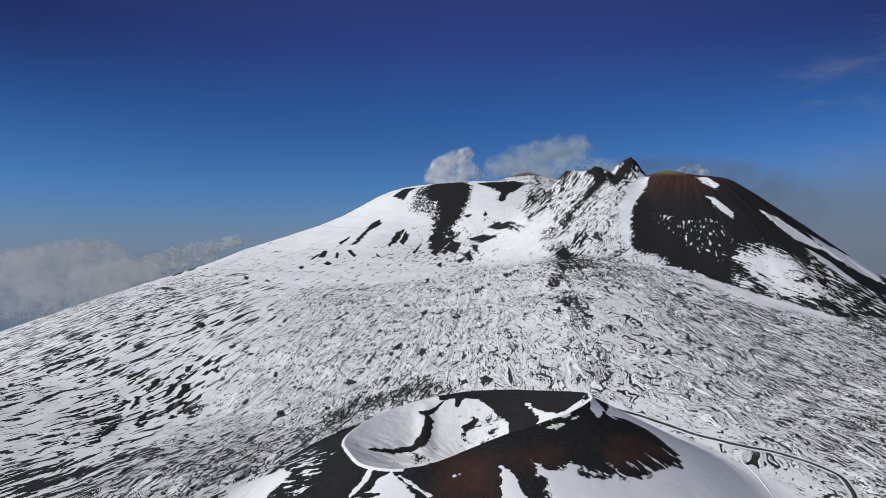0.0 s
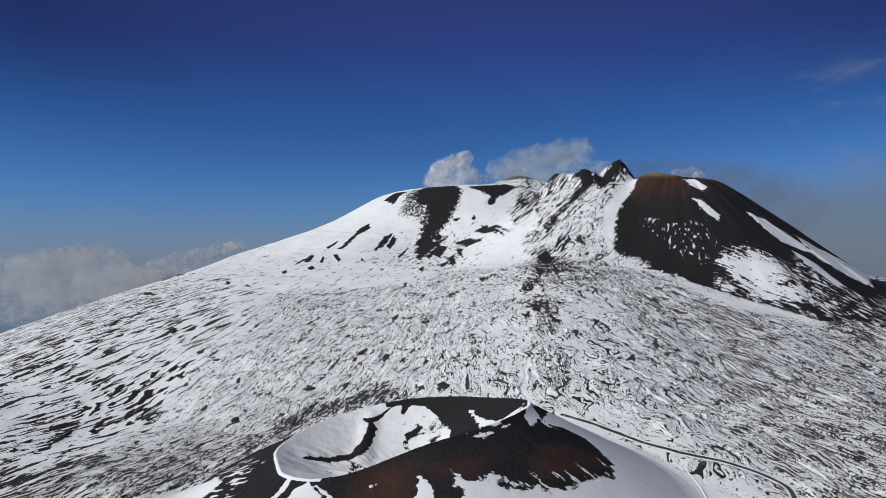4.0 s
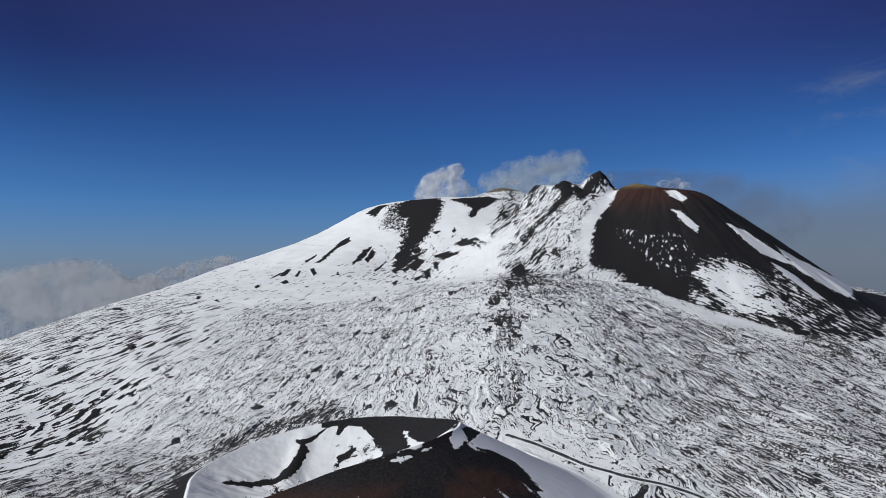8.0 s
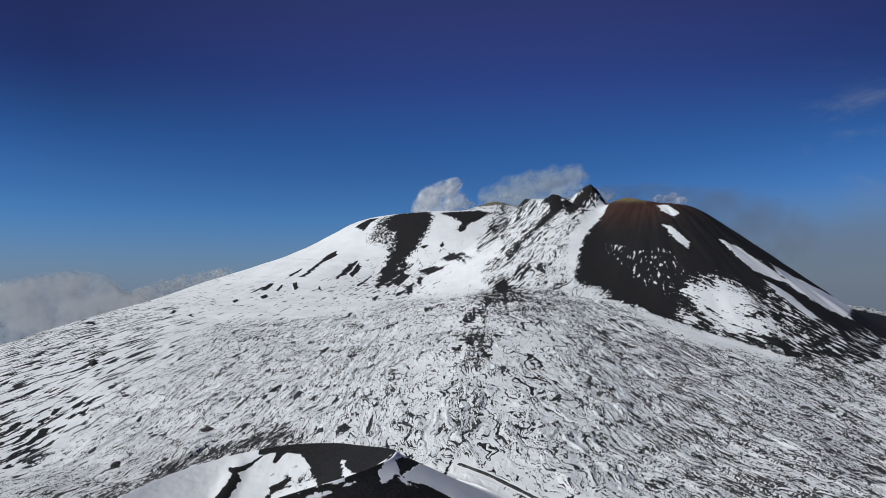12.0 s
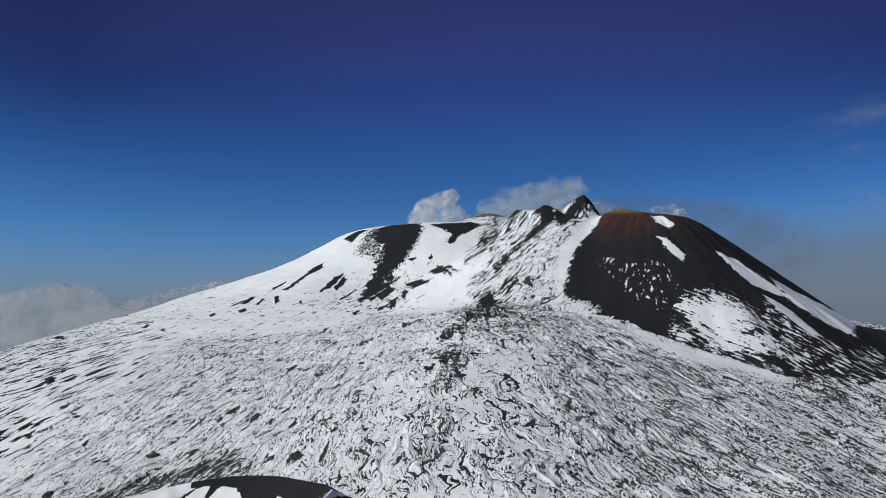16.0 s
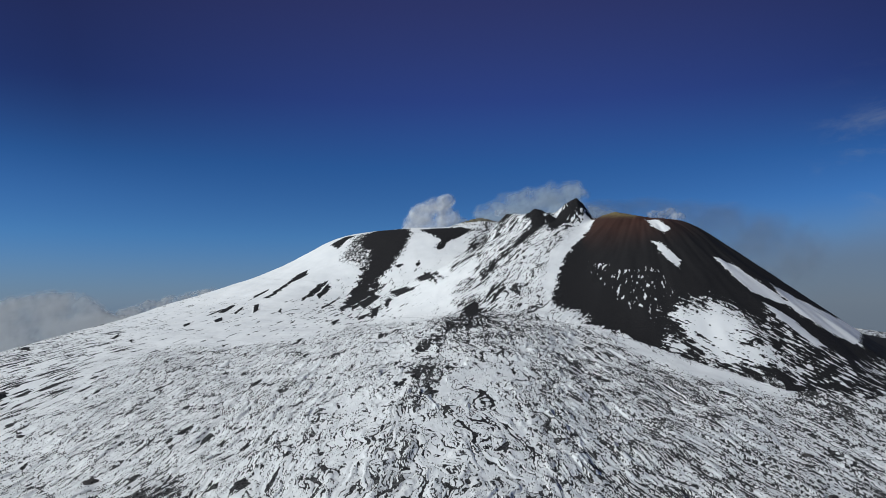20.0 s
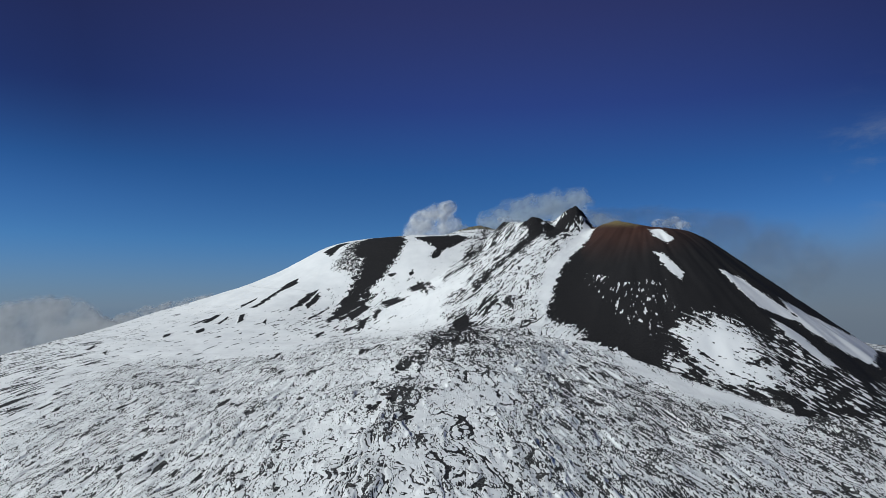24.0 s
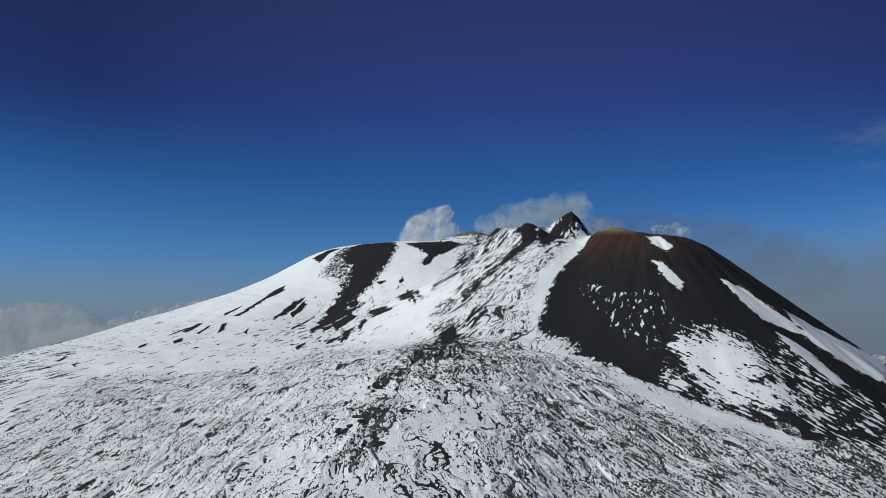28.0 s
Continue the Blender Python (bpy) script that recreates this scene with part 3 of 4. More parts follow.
FOOTPATH = ((269, 695), (278, 670), (280, 643), (276, 600))


def cover(x, y, which, inner):
    """The fields of the land: how bare, how red, how sulphurous, the way the lava ran, and the fine relief in metres."""
    polar = lambda o, wide: (np.hypot(x - o[0], y - o[1]), np.arctan2(x - o[0], o[1] - y) * wide)  # noqa: E731
    (cu, cv), (wu, wv) = polar(CONE, 350), polar(SUMMIT, 1100)
    ou, ov = -0.58 * x - 0.81 * y, 0.81 * x - 0.58 * y  # the strata of the old ridge dip to the south-west
    wander = 45 * layered(x / 120, y / 120, 4, 7, 0.6)
    high = (which == 2) | ((which == 0) & (y + wander > 1600) & (x + wander >= 130))
    fu, fv = np.select([which == 1, high], [cu, ou], wu), np.select([which == 1, high], [cv, ov], wv)
    r = np.hypot(x - SUMMIT[0], y - SUMMIT[1])
    east = step(x + wander, 260, 470) * (which == 0)
    ropy = step(x + wander, -40, 200) * (~high) * (which == 0) * (1 - 0.75 * east)
    # the way the lava ran, as an angle from due south: a fan on both sides of a spine, and the dipping strata of the old ridge
    aside = x - 178 - 0.08 * (y - 940)
    fan = np.where(aside > 0, 42 * (1 - np.exp(-np.maximum(aside, 0) / 160)), -8 * (1 - np.exp(np.minimum(aside, 0) / 120)))
    fan = fan + np.degrees(np.arctan2(x - SUMMIT[0], SUMMIT[1] - y)) * step(-aside, 0, 250)
    fan = fan + np.where(high, -43 - fan, 0) + 14 * layered(x / 90, y / 90, 2, 13)
    on_lava = (which == 0) | (which == 2) | (which == 3)
    knot = np.exp(-(((x - 345) / 55) ** 2) - ((y - 1560) / 130) ** 2)
    swirl = np.maximum(np.where(high, 0.2, 0.28 + 0.85 * ropy * (1 - 0.9 * east)), 1.3 * knot)
    wx, wy = swirl * 12 * layered(x / 46, y / 46, 3, 11, 0.5), swirl * 12 * layered(x / 46 + 40, y / 46, 3, 23, 0.5)
    drawn = np.where(high, 0.36, 0.75 - 0.27 * east)
    lobes, strands, fibres, levees = (np.zeros(x.shape) for _ in range(4))
    for k in range(8):
        way = -75 + 17 * k
        w = np.clip(1 - np.abs(np.clip(fan, -75, 44) - way) / 17, 0, 1) * on_lava
        m = w > 0
        if not m.any():
            continue
        w = w[m] / np.sqrt(w[m] ** 2 + (1 - w[m]) ** 2)
        px, py = x[m] + wx[m], y[m] + wy[m]
        c, q = math.cos(math.radians(way)), math.sin(math.radians(way))
        along, across = (q * px - c * py) * drawn[m], (c * px + q * py) * np.where(high[m], 0.62, 1.0)
        levees[m] += w * layered(along / 150 + 9 * k, across / 36, 2, 57 + k, 0.5)
        lobes[m] += w * layered(along / 52 + 7 * k, across / 13, 2, 31 + k, 0.42)
        strands[m] += w * layered(along / 30 + 5 * k, across / 4.6, 3, 41 + k, 0.62)
        fibres[m] += w * layered(along / 15 + 3 * k, across / 2.4, 2, 49 + k, 0.6)
    patches = layered(x / 75, y / 75, 4, 53)
    # lava lies bare by degrees; high on the west it is buried
    bareness = 0.30 + 0.05 * patches - 0.11 * ropy + east * (0.18 + 0.10 * layered(fu / 150, fv / 22, 3, 59))
    bareness = bareness - np.maximum(ropy, east) * 0.06 * step(layered(fu / 34, fv / 15, 3, 65), 0.22, 0.6)
    bareness = np.where(x < 0, bareness - 0.30 * step(-r, -1240, -1080) * step(-x, -80, 200), bareness)
    bareness = bareness - 0.12 * step(-x, 350, 800)
    bareness = np.where((which == 2), 0.28 + 0.14 * patches, bareness)
    bareness = np.where(which == 3, 0.40, bareness)
    for kind, value, soft, outline in PAINT:
        if kind == "zone":
            px, py = zip(*outline)
            m = (x > min(px) - soft) & (x < max(px) + soft) & (y > min(py) - soft) & (y < max(py) + soft)
            w = step(depth_in(x[m], y[m], list(outline)) + 0.4 * soft * patches[m], -soft, soft)
            bareness[m] = bareness[m] * (1 - w) + value * w
    bareness = bareness * (0.15 + 0.85 * step(bareness, 0.05, 0.22))
    bareness = bareness + 0.13 * np.exp(-(((aside + 0.6 * wander) / 26) ** 2)) * step(-y, -1560, -1450) * (which == 0) * step(patches, -0.5, 0.3)
    rugged = step(bareness, 0.08, 0.32) * on_lava
    # lava breaks through in the creases between the lobes, in ropes that follow them and along thin strands, on as large a share of the ground as is bare
    crease = np.maximum(0, 1 - np.abs(lobes) / 0.2)
    ropes = 0.5 + 0.5 * np.cos(2 * np.pi * (2.3 * lobes + 0.22 * strands))
    levee = np.maximum(0, 1 - np.abs(levees) / 0.13) * (0.35 + 0.65 * ropy)
    lines = np.maximum.reduce([1.05 * levee, (0.55 + 0.35 * ropy) * ropes**2, np.maximum(0, 1 - np.abs(strands) / 0.36), 0.72 * np.maximum(0, 1 - np.abs(fibres) / 0.45), 0.8 * crease])
    texture = lines + 0.10 * strands + 0.13 * layered(x / 26, y / 26, 3, 55)
    known = np.sort(texture[on_lava & (y < 2300)][::97])
    share = np.interp(texture, known, np.linspace(0, 1, len(known)))
    rock = np.clip(0.5 + 2.1 * (share - 1 + bareness), 0, 1)
    rock = np.where(bareness < 0.02, 0, rock)
    # to the west the lava shows as long dark dashes in deep snow
    dash = 0.6 * lobes + 0.6 * strands + 0.15 * fibres
    known = np.sort(dash[(which == 0) & (x < -200) & (y < 2300)][::97])
    far_west = step(-x + 0.5 * wander, 260, 450)
    dashes = np.clip(0.5 + 2.6 * (np.interp(dash, known, np.linspace(0, 1, len(known))) - 1 + np.where(bareness > 0.37, bareness, (0.26 + 0.08 * patches) * step(r, 980, 1350))), 0, 1)
    rock = rock * (1 - far_west) + dashes * far_west
    rugged = rugged * (1 - 0.7 * far_west)
    lava = rugged * np.where(high, 0.35, 1.0) * (0.6 + 0.4 * step(patches, -0.4, 0.4))
    # lone dark lenses in the deep snow of the west
    lens = step(layered(fu / 42, fv / 11, 3, 57), 0.64, 0.72) * (bareness < 0.30) * step(-x, -160, 0) * step(r, 600, 900)
    rock = np.maximum(rock, lens)
    hump = np.minimum(np.abs(lobes), 0.7)
    relief = (2.0 * hump + 0.75 * strands + 0.3 * fibres + 3.0 * patches + 1.5 * lobes + 3.5 * np.minimum(np.abs(levees), 0.5) * (0.3 + 0.7 * ropy)) * rugged + 1.2 * patches * (1 - rugged)
    on_cinder = which == 4
    bearing = np.degrees(np.arctan2(y - RIM[1], x - RIM[0]))
    lip = np.where((bearing > -118) & (bearing < 108), np.where(bearing > 0, 7.0 + 7.0 * step(bearing, 5, 40) * step(-bearing, -104, -80), 1.5), -2.5)
    apron = 1 - step(-inner, 70, 140) * step(-y, -560, -500)
    rock = np.where(on_cinder, (apron + (1 - apron) * rock) * (1 - step(inner, lip - 2.0, lip + 2.0)), rock)
    ash = 0.25 * layered(x / 9, y / 9, 3, 61)
    gullies = layered(np.arctan2(y - RIM[1], x - RIM[0]) * 7, inner / 60, 2, 69) * step(inner, 2, 25) * step(-inner, -110, -60)
    relief = np.where(on_cinder, ash + 0.3 * layered(x / 25, y / 25, 2, 63) + 2.4 * gullies * step(-y, -720, -670), relief)
    crag = np.minimum(np.hypot(x - 486, y - 1924), np.hypot(x - 383, y - 1912))
    relief = relief + np.where(which == 2, step(-crag, -110, -20) * (2.6 * layered(x / 15, y / 15, 4, 67, 0.6) + 2 * crease), 0)
    rock = np.where((which == 1) & (np.hypot(x - CONE[0], y - CONE[1]) < 270), 1, rock)
    relief = np.where(which == 1, 1.1 * layered(np.arctan2(y - CONE[1], x - CONE[0]) * 40, fu / 90, 3, 71) + ash, relief)
    crag = np.minimum(crag, np.hypot(x - 318, y - 1992))
    horns = step(-crag, -40, -14) * (0.78 + 0.35 * layered(fu / 40, fv / 6, 3, 77))
    rock = np.where(which == 2, np.maximum(rock, horns), rock)
    lava = np.where(which == 2, lava * (1 - step(-crag, -60, -25)), lava)
    red, sulphur, fray = np.zeros(x.shape), np.zeros(x.shape), np.where(on_cinder, 0.35, 0.24)
    fray = np.where(which == 1, 0.8, fray)
    drift, across = 0.78 * x - 0.62 * y, 0.62 * x + 0.78 * y  # the way the wind laid the snow on the cones
    jag = layered(x / 14, y / 14, 3, 81, 0.6) + np.where(which == 1, 1.3, 0.0) * layered(drift / 40, across / 4.5, 3, 85)
    jag = jag + np.where(which == 1, 0.0, 0.8) * layered(fu / 22, fv / 4.5, 3, 83)
    jag = jag + np.where(high, 1.2, 0.0) * layered(fu / 60, fv / 5, 3, 87, 0.6)
    grit = layered(x / 8, y / 6, 4, 93, 0.65)
    fine = layered(drift / 11, across / 3.5, 3, 91, 0.65)
    fine = np.where(on_cinder, grit, fine)
    jag = np.where(on_cinder, 1.5 * layered(x / 22, y / 14, 4, 95, 0.6), jag)
    for kind, value, soft, outline in PAINT:
        if kind == "zone":
            continue
        px, py = zip(*outline)
        pad = 4 * soft + 4
        m = (x > min(px) - pad) & (x < max(px) + pad) & (y > min(py) - pad) & (y < max(py) + pad)
        if not m.any():
            continue
        d = depth_in(x[m], y[m], list(outline))
        noisy = d + soft * (1.1 * jag[m] + 0.6 * fine[m] if soft >= 1.5 else 1.6 * fine[m])
        s = np.clip(0.5 + noisy / (3.4 * max(soft, 1.0)), 0, 1)
        if kind == "bare":
            rock[m] = np.maximum(rock[m], s)
            lava[m] = lava[m] * (1 - s)
            relief[m] = relief[m] * (1 - s) + (1.6 * s if soft == 1.6 else 0)
        elif kind == "snow":
            rock[m] = np.minimum(rock[m], 1 - s)
            lava[m] = lava[m] * (1 - s)
            relief[m] = relief[m] * (1 - 0.6 * s)
        elif kind == "flecks":
            w = np.clip(0.5 + d / 20, 0, 1)
            speck = layered(fu[m] / 20, fv[m] / 5.0, 3, 101, 0.6) + 0.4 * layered(fu[m] / 60, fv[m] / 30, 2, 107)
            rock[m] = np.minimum(rock[m], 1 - w * 0.75 * step(speck, 0.05, 0.95))
            fray[m] = 1.0
        elif kind == "flecks2":
            w = np.clip(0.5 + (d + 14 * jag[m]) / 40, 0, 1)
            speck = layered(x[m] / 8, y[m] / 11, 3, 103, 0.6)
            rock[m] = np.maximum(rock[m], w * (0.56 + 0.3 * speck))
            fray[m] = 1.0
        elif kind == "lenses":
            w = np.clip(0.5 + d / 40, 0, 1)
            speck = layered(fu[m] / 30, fv[m] / 9, 4, 111, 0.6)
            rock[m] = np.maximum(rock[m], step(speck + 0.25 * w, 0.62, 0.85))
        elif kind == "strata":
            speck = 0.5 + 0.75 * layered(fu[m] / 55, fv[m] / 5.5, 4, 115, 0.65) + 0.2 * patches[m]
            w = np.clip(0.5 + noisy / (2.4 * soft), 0, 1)
            rock[m] = np.maximum(rock[m], w * np.clip(speck - 0.05, 0, 1))
            lava[m] = lava[m] * (1 - 0.6 * w)
        elif kind == "patchy":
            w = np.clip(0.5 + d / 30, 0, 1)
            speck = layered(drift[m] / 24, across[m] / 6, 4, 113, 0.6)
            rock[m] = np.minimum(rock[m], 1 - w * 0.9 * step(speck, -0.05, 0.6))
            fray[m] = 0.8
        elif kind == "streaks":
            w = np.clip(0.5 + d / 24, 0, 1)
            speck = layered(drift[m] / 46, across[m] / 5.5, 3, 117, 0.55)
            rock[m] = np.maximum(rock[m], w * step(speck, 0.32, 0.72))
        elif kind == "russet":
            red[m] = np.maximum(red[m], 0.75 * step(d, -soft, 2 * soft))
    # the red and yellow crown of the south cone
    crown = np.hypot(x - 590, y - 1868)
    red = np.maximum(red, np.where(which == 1, 0.8 * step(-crown, -200, -40), 0))
    sulphur = np.where(which == 1, step(-np.hypot(x - 582, y - 1878), -62, -22), 0)
    sulphur = np.maximum(sulphur, np.where(which == 3, 0.7 * step(-np.hypot(x - 245, y - 2375), -90, -30), 0))
    rock = np.where(sulphur > 0.4, 1, rock)
    # the track round the cone, and the thin trodden line on its snow
    lane = along_line(x, y, ROAD)
    rock = np.where((lane < 4.5) & ~on_cinder, np.minimum(rock, 0.12), rock)
    relief = relief * step(lane, 3, 12)
    return rock, red, sulphur, fray, relief, np.where((which == 1) | on_cinder, 0, lava)


def sheet_mesh(name, X, Y, Z, faces, fields, flat=None):
    """A mesh from grid rows: the faces' corners as whole numbers, and values for each corner point."""
    used, back = np.unique(faces, return_inverse=True)
    faces = back.reshape(faces.shape)
    me = bpy.data.meshes.new(name)
    me.vertices.add(len(used))
    co = np.stack([X.ravel()[used], Y.ravel()[used], Z.ravel()[used]], 1)
    me.vertices.foreach_set("co", co.ravel().astype(np.float32))
    n = len(faces)
    me.loops.add(n * 4)
    me.loops.foreach_set("vertex_index", faces.ravel().astype(np.int32))
    me.polygons.add(n)
    me.polygons.foreach_set("loop_start", np.arange(0, n * 4, 4, dtype=np.int32))
    me.polygons.foreach_set("use_smooth", np.ones(n, dtype=bool) if flat is None else ~flat)
    me.update(calc_edges=True)
    for key, value in fields.items():
        at = me.attributes.new(key, "FLOAT", "POINT")
        at.data.foreach_set("value", value.ravel()[used].astype(np.float32))
    me.materials.append(LAND)
    return me


def thing(name, place, label, category, group=""):
    """An empty at a thing's base, to hold its parts."""
    ob = new(name)
    ob.location = place
    return tagged(ob, label, category, group)


def part_mesh(name, me, parent, label=""):
    """Links a mesh, given in world places, under a thing."""
    ob = new(name, me)
    ob.parent = parent
    ob.matrix_parent_inverse = Matrix.Translation(parent.location).inverted()
    return tagged(ob, label) if label else ob


# ------------------------------------------------------------------ the grid of the land: fine where the walk looks, coarse round it
HUB = (60.0, -120.0)
FINE_A, FINE_R = 1220, 1040
ang = np.r_[np.linspace(-36, 32, FINE_A), np.linspace(32, 324, 50)[1:-1]]
rad = np.r_[0.5, np.linspace(12, 560, 48), np.geomspace(570, 2750, FINE_R), np.linspace(2750, 4900, 40)[1:]]
A, R = np.meshgrid(np.radians(ang), rad)
X, Y = HUB[0] + R * np.sin(A), HUB[1] + R * np.cos(A)
BASE, Z, WHICH, INNER = land(X, Y)
ROCK, RED, SULPHUR, FRAY, RELIEF, RUGGED = cover(X, Y, WHICH, INNER)
# the wide land under the start and beside the walk stays plain: broken snow on lava
PLAIN = np.maximum(1 - step(R, 560, 620), ((np.degrees(A) > 31.9) | (np.degrees(A) < -35.9)) * 1.0)
ROCK = ROCK * (1 - PLAIN) + PLAIN * (0.40 + 0.10 * layered(X / 260, Y / 260, 2, 121))
RELIEF = RELIEF * (1 - 0.8 * PLAIN)


def soften(a, n):
    """Averages a grid over n rows and columns to each side."""
    for axis in (0, 1):
        a = sum(np.roll(a, k, axis) for k in range(-n, n + 1)) / (2 * n + 1)
    return a


# where one landform meets another their fine relief runs together
SEAM = np.zeros(X.shape)
for axis in (0, 1):
    SEAM = np.maximum(SEAM, WHICH != np.roll(WHICH, 1, axis))
SEAM = np.clip(4 * soften(SEAM, 7), 0, 1)
RELIEF = RELIEF * (1 - SEAM) + soften(RELIEF, 7) * SEAM
Z, BASE = Z + RELIEF, BASE + RELIEF
SUMMIT_R = np.hypot(X - SUMMIT[0], Y - SUMMIT[1])
WHICH = np.where((WHICH == 0) & (SUMMIT_R < 640) & (Y < 2900), 5, WHICH)
rows, cols = X.shape
i, j = np.meshgrid(np.arange(rows - 1), np.arange(cols), indexing="ij")
k = (j + 1) % cols
QUADS = np.stack([i * cols + j, i * cols + k, (i + 1) * cols + k, (i + 1) * cols + j], -1).reshape(-1, 4)
QUADS = QUADS[:, ::-1]
FIELDS = {"bare": ROCK, "red": RED, "sulphur": SULPHUR, "fray": FRAY, "lava": RUGGED}
OWN = WHICH.ravel()[QUADS].max(1)

under = np.where(WHICH == 0, Z, np.minimum(BASE, Z) - 2.0)
edge_of = WHICH.ravel()[QUADS].min(1) == 0
ground = new("ground", sheet_mesh("ground", X, Y, under, QUADS[edge_of], FIELDS, (OWN > 0)[edge_of]))
tagged(ground, "snow-dusted black lava flow covering a mountain flank", "ground", kind="structure")

MID_X, MID_Y = X.ravel()[QUADS].mean(1), Y.ravel()[QUADS].mean(1)


def split_off(mask, outline):
    """Which of the masked faces lie inside an outline."""
    out = np.zeros(len(mask), bool)
    at = np.flatnonzero(mask)
    out[at] = depth_in(MID_X[at], MID_Y[at], list(outline)) > 0
    return out


def land_thing(holder, rest_name, mask, pieces, rest_label=""):
    """The faces of one landform as parts: named pieces cut out by outline or mask, and the rest."""
    for name, cut, label in pieces:
        inside = split_off(mask, cut) if isinstance(cut, tuple) else mask & cut
        if inside.any():
            part_mesh(name, sheet_mesh(name, X, Y, Z, QUADS[inside], FIELDS), holder, label)
        mask = mask & ~inside
    part_mesh(rest_name, sheet_mesh(rest_name, X, Y, Z, QUADS[mask], FIELDS), holder, rest_label)


south = thing("volcanic_cone", (640, 1950, 200), "steep black ash cone streaked with snow, rust-red at its rim", "volcano")
crown = np.hypot(MID_X - 582, MID_Y - 1885) < 75
snows = (CONE_SNOW_A, CONE_SNOW_B, CONE_SNOW_C, CONE_SNOW_D, CONE_SNOW_E, CONE_SNOW_F)
land_thing(south, "ash_slope", OWN == 1, [("crater_rim", crown, "rust-red rim crusted with yellow sulphur")] + [("snow_patch", s, "wind-streaked snow") for s in snows])

old = thing("ridge_cone", (440, 1965, 200), "broken rocky ridge with two dark horns and snow-filled gullies", "volcano")
horn = lambda px, py: np.hypot(MID_X - px, MID_Y - py) < 48  # noqa: E731
land_thing(old, "ridge_slope", OWN == 2, [("rock_horn", horn(486, 1924), "dark jagged rock horn"), ("rock_horn", horn(383, 1912), "dark jagged rock horn"),
                                          ("rock_band", RIDGE_ROCK_A, "black rock band"), ("snow_chute", RIDGE_SNOW, "smooth snow chute")])

hill = new("summit_mound", sheet_mesh("summit_mound", X, Y, Z, QUADS[OWN == 3], FIELDS))
tagged(hill, "low pale yellow mound on the snowy summit rim", "hill")

top = thing("summit_crater", (20, 2320, 300), "flat-topped snowy summit with black ash slopes below its rim", "volcano")
plateau = np.hypot(MID_X - SUMMIT[0], MID_Y - SUMMIT[1]) < 375
land_thing(top, "snow_slope", OWN == 5, [("rim_plateau", plateau, "smooth snow-covered rim"), ("ash_slope", SUMMIT_ASH_A, "black ash slope"), ("ash_slope", SUMMIT_ASH_B, "black ash slope")])

cinder = thing("cinder_cone", (20, 660, 60), "low black cinder cone with a snow-filled double crater", "volcano")
bowl = (INNER > 0).ravel()[QUADS].all(1)
land_thing(cinder, "outer_slope", (OWN == 4) & ~bowl, [("snow_patch", s, "smooth grey-white snow") for s in (CINDER_SNOW_A, CINDER_SNOW_B, CINDER_SNOW_C, CINDER_SNOW_D)], "black and rust-brown cinders")
land_thing(cinder, "crater_bowl", (OWN == 4) & bowl, [("crater_wall", BOWL_ASH, "dark ash crater wall"), ("crater_rib_and_shadow", BOWL_RIB_AND_SHADOW, "dark rib between two bowls, with a painted shadow line")], "snow-filled crater bowl")

# ------------------------------------------------------------------ steam and clouds


def vapour_mesh(name, lobes, material, seed, out, lumps=0.5, level=0.0):
    """One bulging skin of a vapour body made of lobes (x, y, z, rx, ry, rz): out is -1 for the near skin, 1 for the far one.
    The field "thick" tells how much vapour stands behind each place: it fades to nothing at the edge."""
    lobe = np.array(lobes, float)
    lo, hi = (lobe[:, :3] - 1.9 * lobe[:, 3:]).min(0), (lobe[:, :3] + 1.9 * lobe[:, 3:]).max(0)
    wide, tall = 110, max(30, int(110 * (hi[2] - lo[2]) / (hi[0] - lo[0])))
    gx, gz = np.meshgrid(np.linspace(lo[0], hi[0], wide), np.linspace(lo[2], hi[2], tall))
    size = lobe[:, 5].mean()
    full, deep, mid = np.zeros(gx.shape), np.zeros(gx.shape), np.zeros(gx.shape)
    for x, y, z, rx, ry, rz in lobe:
        q = ((gx - x) / rx) ** 2 + ((gz - z) / rz) ** 2
        w = np.clip(1.25 - 0.62 * q, 0, 1) ** 2 + 0.02 * np.exp(-0.3 * q)
        full, deep, mid = full + w, deep + w * ry, mid + w * y
    mid, deep = mid / (full + 1e-9), deep / (full + 1e-9)
    full = 1.25 * (1 - np.exp(-full))
    bulge = layered(gx / (1.3 * size), gz / (1.3 * size), 4, seed, 0.55)
    billow = np.abs(layered(gx / (0.8 * size) + 3, gz / (0.8 * size), 4, seed + 9, 0.5))
    thick = np.clip(full + lumps * (bulge * 0.6 - billow * 0.4 + 0.1) * np.clip(full * 2.5, 0, 1) - 0.22 - level, 0, 1.4)
    edge = np.minimum.reduce([gx - lo[0], hi[0] - gx, gz - lo[2], hi[2] - gz]) / (0.2 * size)
    thick = thick * np.clip(edge, 0, 1)
    gy = mid + out * deep * (0.8 * np.sqrt(np.clip(full - 0.2 - level, 0, 1)) + 0.25 * thick)
    i, j = np.meshgrid(np.arange(tall - 1), np.arange(wide - 1), indexing="ij")
    quads = np.stack([i * wide + j, i * wide + j + 1, (i + 1) * wide + j + 1, (i + 1) * wide + j], -1).reshape(-1, 4)
    quads = quads[thick.ravel()[quads].max(1) > 0.01]
    me = sheet_mesh(name, gx, gy, gz, quads, {"thick": thick})
    me.materials.clear()
    me.materials.append(material)
    return me


